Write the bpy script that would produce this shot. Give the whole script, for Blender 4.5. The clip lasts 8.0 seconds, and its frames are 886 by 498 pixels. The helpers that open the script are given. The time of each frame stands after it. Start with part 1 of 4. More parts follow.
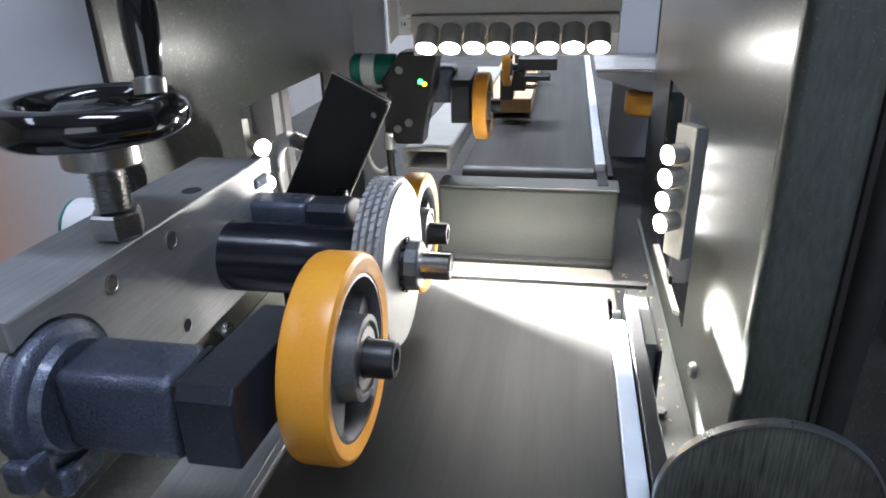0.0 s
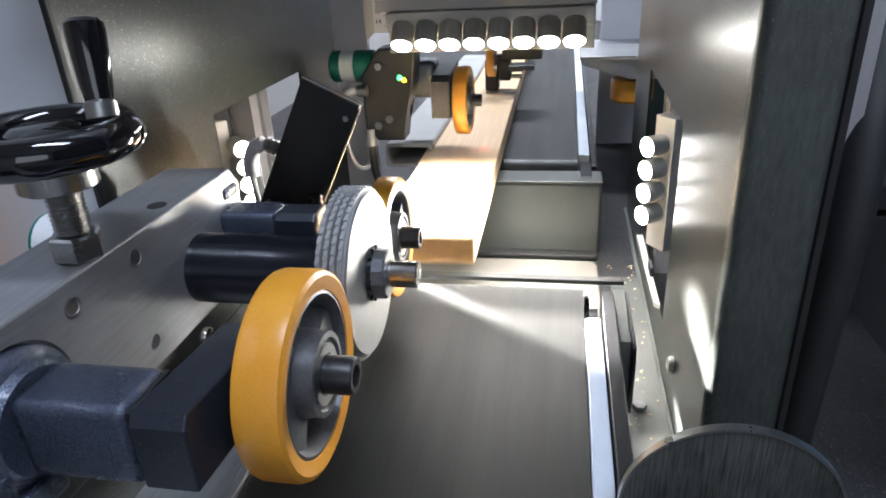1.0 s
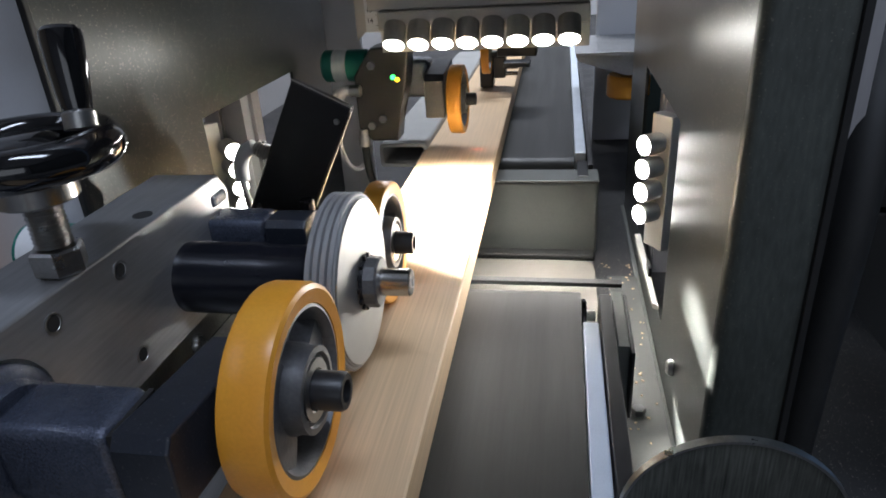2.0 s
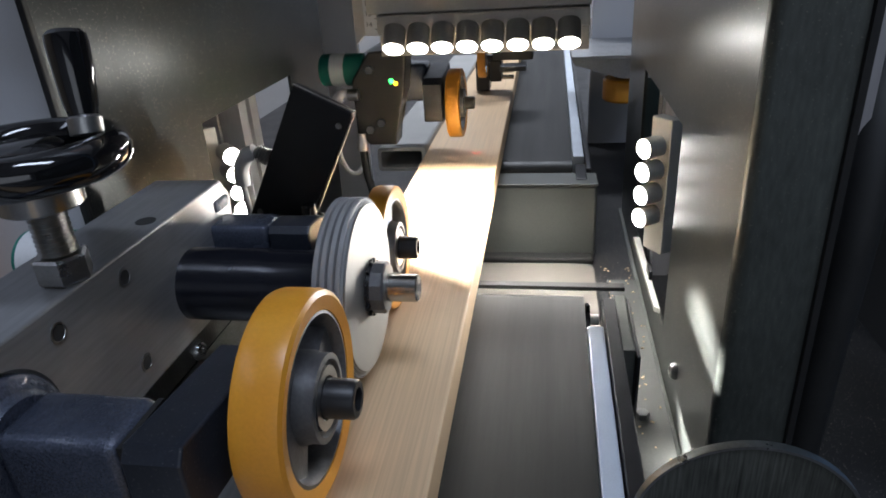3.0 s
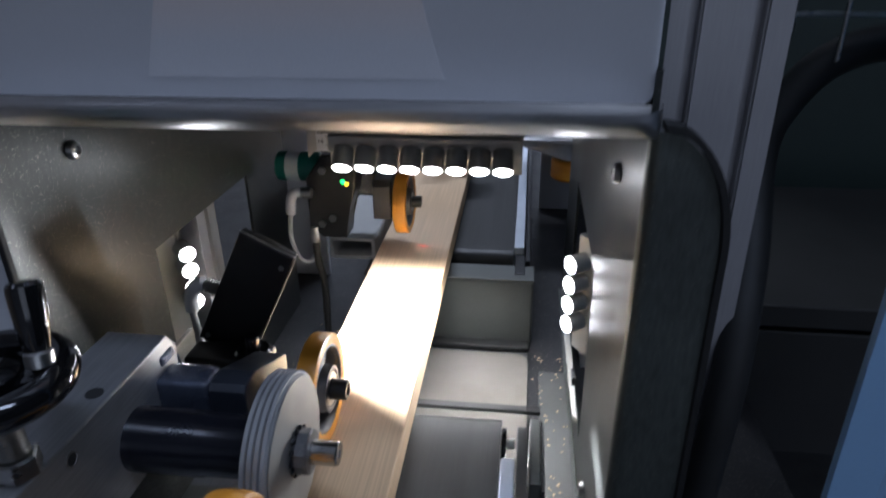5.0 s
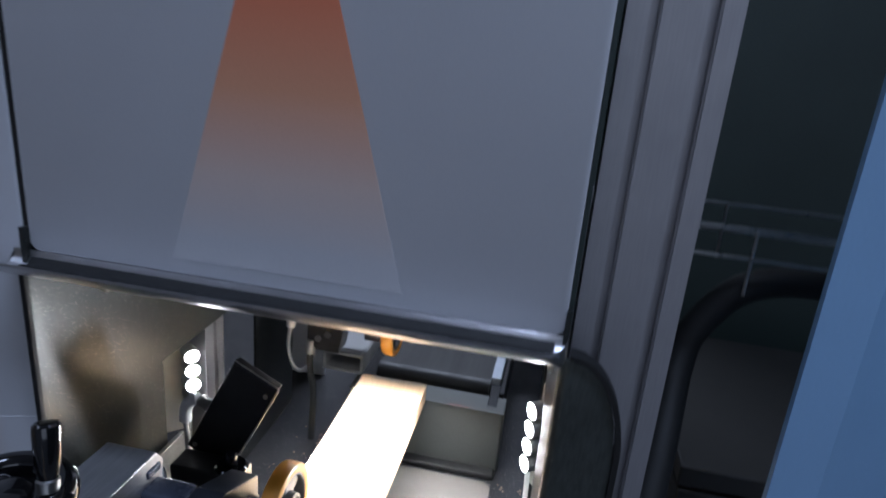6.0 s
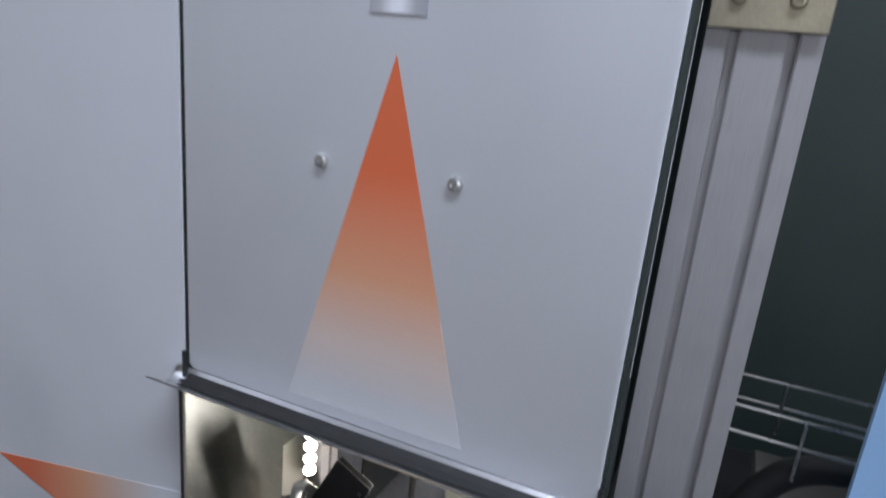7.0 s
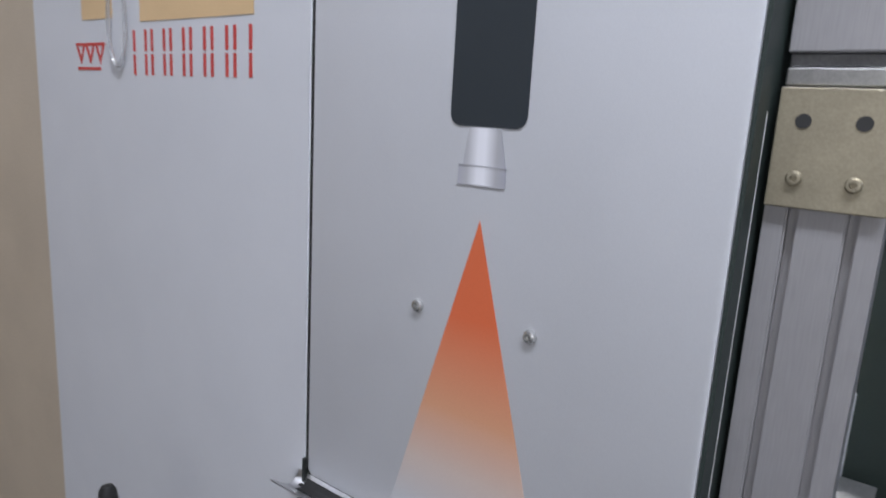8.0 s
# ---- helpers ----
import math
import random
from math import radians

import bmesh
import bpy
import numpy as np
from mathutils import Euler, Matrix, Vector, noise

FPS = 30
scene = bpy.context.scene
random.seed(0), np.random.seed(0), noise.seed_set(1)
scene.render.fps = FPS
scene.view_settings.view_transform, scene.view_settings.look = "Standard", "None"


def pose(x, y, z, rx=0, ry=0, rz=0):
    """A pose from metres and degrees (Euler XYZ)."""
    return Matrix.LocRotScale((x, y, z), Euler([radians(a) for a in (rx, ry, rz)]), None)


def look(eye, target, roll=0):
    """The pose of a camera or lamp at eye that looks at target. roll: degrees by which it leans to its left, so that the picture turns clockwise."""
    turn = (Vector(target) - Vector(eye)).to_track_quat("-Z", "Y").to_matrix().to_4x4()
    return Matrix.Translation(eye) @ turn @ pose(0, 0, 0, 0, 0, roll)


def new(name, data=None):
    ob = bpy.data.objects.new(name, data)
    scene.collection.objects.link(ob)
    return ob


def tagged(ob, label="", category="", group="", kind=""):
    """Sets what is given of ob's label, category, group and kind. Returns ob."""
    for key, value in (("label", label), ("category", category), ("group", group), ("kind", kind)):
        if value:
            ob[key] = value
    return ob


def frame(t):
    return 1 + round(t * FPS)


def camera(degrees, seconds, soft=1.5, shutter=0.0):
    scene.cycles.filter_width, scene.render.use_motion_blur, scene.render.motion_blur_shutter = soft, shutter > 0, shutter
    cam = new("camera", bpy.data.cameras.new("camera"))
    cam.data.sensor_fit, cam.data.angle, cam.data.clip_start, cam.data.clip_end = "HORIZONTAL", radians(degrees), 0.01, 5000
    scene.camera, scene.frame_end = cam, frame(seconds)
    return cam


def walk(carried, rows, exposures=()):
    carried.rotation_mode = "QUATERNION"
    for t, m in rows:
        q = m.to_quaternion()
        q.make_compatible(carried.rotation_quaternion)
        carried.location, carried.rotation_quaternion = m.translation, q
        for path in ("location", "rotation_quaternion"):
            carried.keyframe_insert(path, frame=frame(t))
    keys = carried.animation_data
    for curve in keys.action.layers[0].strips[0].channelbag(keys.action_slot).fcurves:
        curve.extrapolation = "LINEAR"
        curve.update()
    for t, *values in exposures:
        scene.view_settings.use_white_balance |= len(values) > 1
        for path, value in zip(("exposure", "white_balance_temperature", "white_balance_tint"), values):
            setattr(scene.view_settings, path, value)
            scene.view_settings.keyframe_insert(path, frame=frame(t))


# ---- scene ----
cam = camera(67.9, 8.0, soft=1.8, shutter=0.5)
PATH = [
    (0, (0.0152, -0.0131, 0.2229), (-0.1599, 0.8858, -0.1787), -1.62),
    (0.5, (0.0236, -0.0113, 0.2282), (-0.1486, 0.8844, -0.1818), -2.51),
    (1, (0.0325, -0.0055, 0.2337), (-0.1434, 0.8832, -0.1897), -3.18),
    (1.5, (0.0354, 0.0020, 0.2353), (-0.1417, 0.8869, -0.1955), -3.68),
    (3, (0.0252, 0.0058, 0.2358), (-0.1351, 0.8962, -0.1901), -3.68),
    (3.5, (0.0238, 0.0075, 0.2360), (-0.1319, 0.8992, -0.1891), -3.83),
    (4, (0.0288, 0.0113, 0.2489), (-0.1231, 0.9009, -0.1819), -4.49),
    (4.2, (0.0342, 0.0134, 0.2625), (-0.1164, 0.8969, -0.1810), -5.21),
    (5.3, (0.0655, 0.0069, 0.3686), (-0.0415, 0.9125, -0.0419), 0.71),
    (5.5, (0.0694, -0.0025, 0.3811), (-0.0365, 0.9099, -0.0141), 1.20),
    (6, (0.1019, -0.0275, 0.4360), (-0.0582, 0.9058, 0.1145), 5.15),
    (6.5, (0.1255, -0.0411, 0.4984), (-0.1795, 0.8583, 0.1854), 6.29),
    (7, (0.1532, -0.0587, 0.5495), (-0.2221, 0.8232, 0.2642), 5.60),
    (7.5, (0.1849, -0.0706, 0.5887), (-0.3191, 0.7643, 0.3675), 4.41),
    (8, (0.2067, -0.0650, 0.6193), (-0.3823, 0.7173, 0.4167), 3.30),
]
EXPOSURES = [(0, 1.1, 6350, 10), (0.8, 1.12, 6350, 10), (1.3, 0.6, 6400, 10), (2.8, 0.1, 6350, 10), (4.2, -0.12, 6300, 10), (5.3, -0.5, 5650, 13), (5.7, -0.5, 5650, 13),
             (6.1, 0.18, 5700, 13), (6.4, 1.12, 6500, 12), (7.0, 1.12, 6750, 11), (8.0, 1.25, 7200, 12)]
walk(cam, [(t, look(eye, target, roll)) for t, eye, target, roll in PATH], EXPOSURES)

# ---------------------------------------------------------------- light
world = bpy.data.worlds.new("room_air")
world.use_nodes = True
world.node_tree.nodes["Background"].inputs[0].default_value = (0.55, 0.62, 0.8, 1)
world.node_tree.nodes["Background"].inputs[1].default_value = 0.012
scene.world = world


# Overhead area lamps, all out of view and without fixtures.
def ceiling_lamp(x, y, z, sx, sy, watts, colour):
    lamp = bpy.data.lights.new("unseen_ceiling_light", "AREA")
    lamp.shape, lamp.size, lamp.size_y = "RECTANGLE", sx, sy
    lamp.energy, lamp.color = watts, colour
    new("unseen_ceiling_light", lamp).matrix_world = pose(x, y, z)


ceiling_lamp(0.6, -0.3, 2.13, 1.4, 0.3, 25, (0.70, 0.80, 1.0))
ceiling_lamp(-1.7, -0.8, 2.13, 0.3, 1.6, 6, (0.70, 0.79, 1.0))
# added behind the cabinet to brighten the far end
ceiling_lamp(0.0, 1.9, 2.13, 1.6, 0.3, 78, (0.85, 0.9, 1.0))


# Added area lamp, out of view; the south wall behind it has no opening.
def south_fill_light(x, y, z, sx, sz, watts, colour, yaw):
    lamp = bpy.data.lights.new("south_fill", "AREA")
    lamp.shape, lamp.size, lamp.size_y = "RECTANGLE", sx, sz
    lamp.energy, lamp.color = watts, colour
    new("south_fill", lamp).matrix_world = pose(x, y, z, 90, 0, yaw)


# fill from behind the viewpoint, brightens the faces turned south
south_fill_light(1.3, -2.95, 0.9, 2.2, 1.5, 9, (0.84, 0.9, 1.0), 0)


LEFT_LED, RIGHT_LED, LEFT_CONE = 290, 1.1, 18


def spot_lamp(at, way, watts, cone=75, radius=0.005):
    lamp = bpy.data.lights.new("spotlight", "SPOT")
    lamp.energy, lamp.spot_size, lamp.spot_blend, lamp.shadow_soft_size = watts, radians(cone), 0.9, radius
    lamp.color = (1.0, 0.965, 0.9)
    new("spotlight", lamp).matrix_world = look(at, Vector(at) + Vector(way))


# ---------------------------------------------------------------- materials
def material(name, colour, rough=0.5, metal=0.0, spots=0.25, spot_size=40.0, grain=0.1, grain_size=600.0,
             bump=0.05, stretch=(1, 1, 1), second=None, speck=0.0, coat=0.0, rough_var=0.1, streaks=None):
    """Principled surface with variation at two scales (stains and grain), relief and optional bright specks of dust."""
    m = bpy.data.materials.new(name)
    m.use_nodes = True
    nodes, links = m.node_tree.nodes, m.node_tree.links
    bsdf = nodes["Principled BSDF"]
    bsdf.inputs["Metallic"].default_value = metal
    bsdf.inputs["Coat Weight"].default_value = coat
    coord = nodes.new("ShaderNodeTexCoord")
    mapping = nodes.new("ShaderNodeMapping")
    mapping.inputs["Scale"].default_value = stretch
    links.new(coord.outputs["Object"], mapping.inputs["Vector"])
    big, small = nodes.new("ShaderNodeTexNoise"), nodes.new("ShaderNodeTexNoise")
    big.inputs["Scale"].default_value, big.inputs["Detail"].default_value = spot_size, 5
    small.inputs["Scale"].default_value, small.inputs["Detail"].default_value = grain_size, 3
    if streaks:
        drawn = nodes.new("ShaderNodeMapping")
        drawn.inputs["Scale"].default_value = streaks
        links.new(coord.outputs["Object"], drawn.inputs["Vector"])
        links.new(drawn.outputs["Vector"], big.inputs["Vector"])
    else:
        links.new(coord.outputs["Object"], big.inputs["Vector"])
    links.new(mapping.outputs["Vector"], small.inputs["Vector"])
    ramp = nodes.new("ShaderNodeMapRange")
    ramp.inputs["From Min"].default_value, ramp.inputs["From Max"].default_value = 0.3, 0.7
    links.new(big.outputs["Fac"], ramp.inputs["Value"])
    mix = nodes.new("ShaderNodeMix")
    mix.data_type = "RGBA"
    other = second or tuple(c * (1 - spots) for c in colour)
    mix.inputs["A"].default_value, mix.inputs["B"].default_value = (*colour, 1), (*other, 1)
    links.new(ramp.outputs["Result"], mix.inputs["Factor"])
    fine = nodes.new("ShaderNodeMapRange")
    fine.inputs["From Min"].default_value, fine.inputs["From Max"].default_value = 0.25, 0.75
    fine.inputs["To Min"].default_value, fine.inputs["To Max"].default_value = 1 - grain, 1 + grain
    links.new(small.outputs["Fac"], fine.inputs["Value"])
    shade = nodes.new("ShaderNodeVectorMath")
    shade.operation = "MULTIPLY"
    links.new(mix.outputs["Result"], shade.inputs[0])
    links.new(fine.outputs["Result"], shade.inputs[1])
    out = shade.outputs["Vector"]
    if speck:
        dust = nodes.new("ShaderNodeTexNoise")
        dust.inputs["Scale"].default_value, dust.inputs["Detail"].default_value = 900, 2
        links.new(coord.outputs["Object"], dust.inputs["Vector"])
        cut = nodes.new("ShaderNodeMapRange")
        cut.inputs["From Min"].default_value, cut.inputs["From Max"].default_value = 0.66, 0.72
        cut.inputs["To Max"].default_value = speck
        links.new(dust.outputs["Fac"], cut.inputs["Value"])
        dusty = nodes.new("ShaderNodeMix")
        dusty.data_type = "RGBA"
        dusty.inputs["B"].default_value = (0.55, 0.5, 0.42, 1)
        links.new(cut.outputs["Result"], dusty.inputs["Factor"])
        links.new(out, dusty.inputs["A"])
        out = dusty.outputs["Result"]
    links.new(out, bsdf.inputs["Base Color"])
    worn = nodes.new("ShaderNodeMapRange")
    worn.inputs["To Min"].default_value, worn.inputs["To Max"].default_value = max(0.02, rough - rough_var), min(1, rough + rough_var)
    links.new(big.outputs["Fac"], worn.inputs["Value"])
    links.new(worn.outputs["Result"], bsdf.inputs["Roughness"])
    relief = nodes.new("ShaderNodeBump")
    relief.inputs["Strength"].default_value, relief.inputs["Distance"].default_value = bump, 0.0005
    links.new(small.outputs["Fac"], relief.inputs["Height"])
    links.new(relief.outputs["Normal"], bsdf.inputs["Normal"])
    return m


def glowing(name, colour, strength):
    m = bpy.data.materials.new(name)
    m.use_nodes = True
    bsdf = m.node_tree.nodes["Principled BSDF"]
    bsdf.inputs["Base Color"].default_value = (*colour, 1)
    bsdf.inputs["Emission Color"].default_value = (*colour, 1)
    bsdf.inputs["Emission Strength"].default_value = strength
    return m


def fading_print(name, colour, paper, start, end, axis):
    """Printed colour that fades into the paint along one axis, from start (full) to end (none), in metres."""
    m = bpy.data.materials.new(name)
    m.use_nodes = True
    nodes, links = m.node_tree.nodes, m.node_tree.links
    bsdf = nodes["Principled BSDF"]
    coord, split, fade = nodes.new("ShaderNodeTexCoord"), nodes.new("ShaderNodeSeparateXYZ"), nodes.new("ShaderNodeMapRange")
    fade.inputs["From Min"].default_value, fade.inputs["From Max"].default_value = start, end
    links.new(coord.outputs["Object"], split.inputs["Vector"])
    links.new(split.outputs[axis], fade.inputs["Value"])
    warm = nodes.new("ShaderNodeValToRGB")
    stops = warm.color_ramp.elements
    stops[0].color, stops[1].color = (*colour, 1), (*paper, 1)
    stops.new(0.45).color = (0.70, 0.34, 0.20, 1)
    stops.new(0.75).color = (0.635, 0.51, 0.45, 1)
    links.new(fade.outputs["Result"], warm.inputs["Fac"])
    dots = nodes.new("ShaderNodeTexNoise")
    dots.inputs["Scale"].default_value = 900
    links.new(coord.outputs["Object"], dots.inputs["Vector"])
    speckle = nodes.new("ShaderNodeMapRange")
    speckle.inputs["To Min"].default_value, speckle.inputs["To Max"].default_value = 0.93, 1.07
    links.new(dots.outputs["Fac"], speckle.inputs["Value"])
    shade = nodes.new("ShaderNodeVectorMath")
    shade.operation = "MULTIPLY"
    links.new(warm.outputs["Color"], shade.inputs[0])
    links.new(speckle.outputs["Result"], shade.inputs[1])
    links.new(shade.outputs["Vector"], bsdf.inputs["Base Color"])
    bsdf.inputs["Roughness"].default_value = 0.45
    return m


PAINT = (0.62, 0.63, 0.66)
M_PAINT = material("white_paint", PAINT, 0.42, 0, 0.05, 9, 0.03, 1500, 0.06)
M_WALL = material("beige_plaster", (0.62, 0.52, 0.4), 0.8, 0, 0.1, 5, 0.05, 200, 0.2)
M_ROOM = material("grey_plaster", (0.55, 0.56, 0.58), 0.85, 0, 0.15, 2, 0.05, 100, 0.2)
M_FLOOR = material("grey_concrete", (0.4, 0.4, 0.41), 0.7, 0, 0.3, 4, 0.1, 150, 0.2)
M_GREEN_WALL = material("dark_green_board", (0.027, 0.042, 0.037), 0.55, 0, 0.3, 3, 0.08, 200, 0.1)
M_PLATE = material("dark_steel_plate", (0.036, 0.040, 0.038), 0.31, 0.5, 0.3, 11, 0.2, 700, 0.05, (1, 1, 0.12), speck=0.55, rough_var=0.04)
# The side plate's steel, lightened for the flange so it doesn't render black.
M_FLANGE = material("scuffed_lightened_flange", (0.1, 0.112, 0.103), 0.4, 0.4, 0.45, 14, 0.2, 500, 0.05, (1, 1, 0.2), speck=0.25, rough_var=0.12)
M_CASE = material("dim_brown_panel", (0.022, 0.021, 0.019), 0.55, 0.1, 0.2, 10, 0.08, 500, 0.04)
M_STEEL = material("machined_steel", (0.46, 0.465, 0.47), 0.36, 0.65, 0.2, 20, 0.12, 500, 0.04, (1, 0.08, 1))
M_STEEL_TURNED = material("turned_steel", (0.55, 0.54, 0.52), 0.24, 1, 0.15, 60, 0.1, 900, 0.03, (4, 0.3, 0.3))
M_ZINC = material("zinc_plated_steel", (0.55, 0.55, 0.54), 0.3, 1, 0.25, 80, 0.1, 700, 0.04)
M_SCREW = material("bright_zinc_screw", (0.66, 0.66, 0.65), 0.22, 0.85, 0.15, 80, 0.08, 700, 0.03)
M_ALU = material("anodised_aluminium", (0.40, 0.39, 0.40), 0.5, 0.5, 0.08, 25, 0.06, 900, 0.03, (1, 1, 0.05))
M_ALU_DULL = material("bead_blasted_aluminium", (0.6, 0.59, 0.55), 0.5, 0.6, 0.1, 30, 0.06, 900, 0.04)
M_BLACK = material("black_anodised", (0.018, 0.018, 0.02), 0.38, 0.1, 0.3, 40, 0.15, 900, 0.05)
M_BLACK_GLOSS = material("black_bakelite", (0.006, 0.006, 0.007), 0.09, 0, 0.2, 60, 0.1, 500, 0.01, coat=0.6, rough_var=0.05)
M_BLACK_SATIN = material("black_enamel", (0.013, 0.014, 0.02), 0.2, 0.2, 0.25, 40, 0.1, 600, 0.02, rough_var=0.07)
M_CAST = material("hammered_black_paint", (0.088, 0.104, 0.148), 0.25, 0.5, 0.3, 40, 0.4, 1150, 0.9, coat=0.3, rough_var=0.1)
M_BLOCK = material("black_oxide_steel", (0.026, 0.031, 0.043), 0.36, 0.15, 0.3, 60, 0.15, 900, 0.06, speck=0.12, rough_var=0.08)
M_STEEL_DUSTY = material("dusty_steel", (0.30, 0.30, 0.28), 0.4, 0.6, 0.3, 40, 0.15, 500, 0.05, speck=0.3)
M_TAB = material("scratched_tab_steel", (0.26, 0.27, 0.24), 0.36, 0.8, 0.55, 35, 0.5, 900, 0.25, (1, 1, 0.05), speck=0.12, rough_var=0.15)
M_STRIP = material("dull_grey_strip", (0.085, 0.088, 0.084), 0.5, 0.3, 0.25, 25, 0.1, 500, 0.05, speck=0.15)
# also the black of recesses and gaps that lie in shade
M_RUBBER_AND_SHADE = material("black_rubber_and_shade", (0.012, 0.012, 0.012), 0.65, 0, 0.3, 50, 0.15, 700, 0.1)
M_LIP = material("lip_steel", (0.74, 0.74, 0.75), 0.33, 1.0, 0.15, 20, 0.08, 700, 0.03, (0.1, 1, 1), rough_var=0.03)
M_BELT = material("dark_conveyor_belt", (0.018, 0.018, 0.0165), 0.47, 0, 0.45, 45, 0.22, 500, 0.12, (1, 0.04, 1), rough_var=0.13, streaks=(1, 0.05, 1))
M_BELT.node_tree.nodes["Principled BSDF"].inputs["Specular IOR Level"].default_value = 0.36
M_RAIL = material("pale_blue_rail", (0.62, 0.68, 0.76), 0.35, 0.1, 0.1, 40, 0.06, 1200, 0.12)
M_YELLOW = material("yellow_polyurethane", (0.80, 0.36, 0.035), 0.33, 0, 0.15, 30, 0.05, 700, 0.03, second=(0.72, 0.29, 0.03))
M_RIM = material("cast_grey_rim", (0.17, 0.17, 0.175), 0.45, 0.6, 0.25, 60, 0.15, 600, 0.15)
M_GROOVE = material("ribbed_grey_tread", (0.38, 0.38, 0.38), 0.6, 0.1, 0.25, 60, 0.12, 700, 0.08)
M_FACE = material("satin_steel_face", (0.36, 0.355, 0.34), 0.5, 0.7, 0.1, 30, 0.06, 900, 0.03)
M_DUCT = material("grey_green_panel", (0.125, 0.132, 0.122), 0.4, 0.2, 0.15, 18, 0.08, 700, 0.04, speck=0.06)
M_GLASS_PANEL = material("dark_scan_window", (0.17, 0.158, 0.14), 0.2, 0.1, 0.2, 20, 0.08, 700, 0.02, speck=0.05)
M_WELL = material("black_dusty_plate", (0.03, 0.03, 0.032), 0.42, 0.3, 0.3, 20, 0.15, 500, 0.05, speck=0.5)
M_ORANGE = (0.72, 0.15, 0.06)
M_FADE = fading_print("orange_fading_print", M_ORANGE, (0.53, 0.532, 0.55), 0.47, 0.30, "Z")
M_FADE_SIDE = fading_print("orange_side_print", M_ORANGE, PAINT, -0.46, -0.27, "X")
M_FOIL = material("clear_foil_border", (0.61, 0.62, 0.65), 0.4, 0, 0.05, 9, 0.03, 1500, 0.04)
M_PRINT_DARK = material("slate_print", (0.028, 0.036, 0.043), 0.45, 0, 0.1, 9, 0.05, 900, 0.03)
M_PRINT_GREY = material("grey_print", (0.42, 0.42, 0.45), 0.45, 0, 0.1, 9, 0.05, 900, 0.03)


def silver_print(name, left, right):
    """Printed silver tones that run across the lens, as on a turned tube."""
    m = bpy.data.materials.new(name)
    m.use_nodes = True
    nodes, links = m.node_tree.nodes, m.node_tree.links
    coord, split, run = nodes.new("ShaderNodeTexCoord"), nodes.new("ShaderNodeSeparateXYZ"), nodes.new("ShaderNodeMapRange")
    run.inputs["From Min"].default_value, run.inputs["From Max"].default_value = left, right
    links.new(coord.outputs["Object"], split.inputs["Vector"])
    links.new(split.outputs["X"], run.inputs["Value"])
    tones = nodes.new("ShaderNodeValToRGB")
    stops = tones.color_ramp.elements
    stops[0].color, stops[1].color = (0.40, 0.40, 0.45, 1), (0.36, 0.36, 0.41, 1)
    for spot, grey in ((0.18, 0.45), (0.4, 0.80), (0.55, 0.82), (0.8, 0.42)):
        stops.new(spot).color = (grey, grey, grey * 1.05, 1)
    links.new(run.outputs["Result"], tones.inputs["Fac"])
    links.new(tones.outputs["Color"], nodes["Principled BSDF"].inputs["Base Color"])
    nodes["Principled BSDF"].inputs["Roughness"].default_value = 0.45
    return m


M_PRINT_SILVER = silver_print("silver_print", -0.0752, -0.0348)
M_PRINT_RED = material("red_print", (0.62, 0.07, 0.06), 0.45, 0, 0.1, 9, 0.05, 900, 0.03)
M_PRINT_PEACH = material("peach_print", (0.72, 0.5, 0.28), 0.45, 0, 0.1, 9, 0.05, 900, 0.03)
M_BEIGE_PLATE = material("yellowed_zinc_plate", (0.42, 0.37, 0.27), 0.42, 0.5, 0.25, 30, 0.1, 600, 0.06)
M_GREEN = material("green_motor_paint", (0.01, 0.16, 0.12), 0.35, 0, 0.15, 30, 0.08, 500, 0.04)
M_LABEL = material("white_label", (0.75, 0.75, 0.75), 0.5, 0, 0.05, 30, 0.03, 500, 0.02)
M_INK = material("ink_and_hole_black", (0.03, 0.03, 0.03), 0.5, 0, 0.05, 30, 0.03, 500, 0.02)
M_CABLE = material("grey_cable", (0.5, 0.5, 0.5), 0.5, 0, 0.1, 60, 0.05, 500, 0.05)
M_BLUE = material("light_blue_cover", (0.28, 0.47, 0.72), 0.4, 0, 0.08, 8, 0.03, 500, 0.03)
M_CREAM = material("cream_housing", (0.55, 0.52, 0.47), 0.4, 0.3, 0.1, 20, 0.05, 600, 0.03)
M_CLEAR = material("clear_plastic", (0.9, 0.91, 0.93), 0.12, 0, 0.03, 30, 0.02, 500, 0.02)
M_CLEAR.node_tree.nodes["Principled BSDF"].inputs["Transmission Weight"].default_value = 0.85
M_TUBE = material("grey_tube_paint", (0.34, 0.34, 0.33), 0.5, 0, 0.12, 20, 0.06, 700, 0.05)
M_LED = glowing("led_lens", (1.0, 0.97, 0.92), 40)
M_GREEN_LED = glowing("green_indicator", (0.05, 1.0, 0.15), 4)
M_AMBER_LED = glowing("amber_indicator", (1.0, 0.55, 0.02), 4)


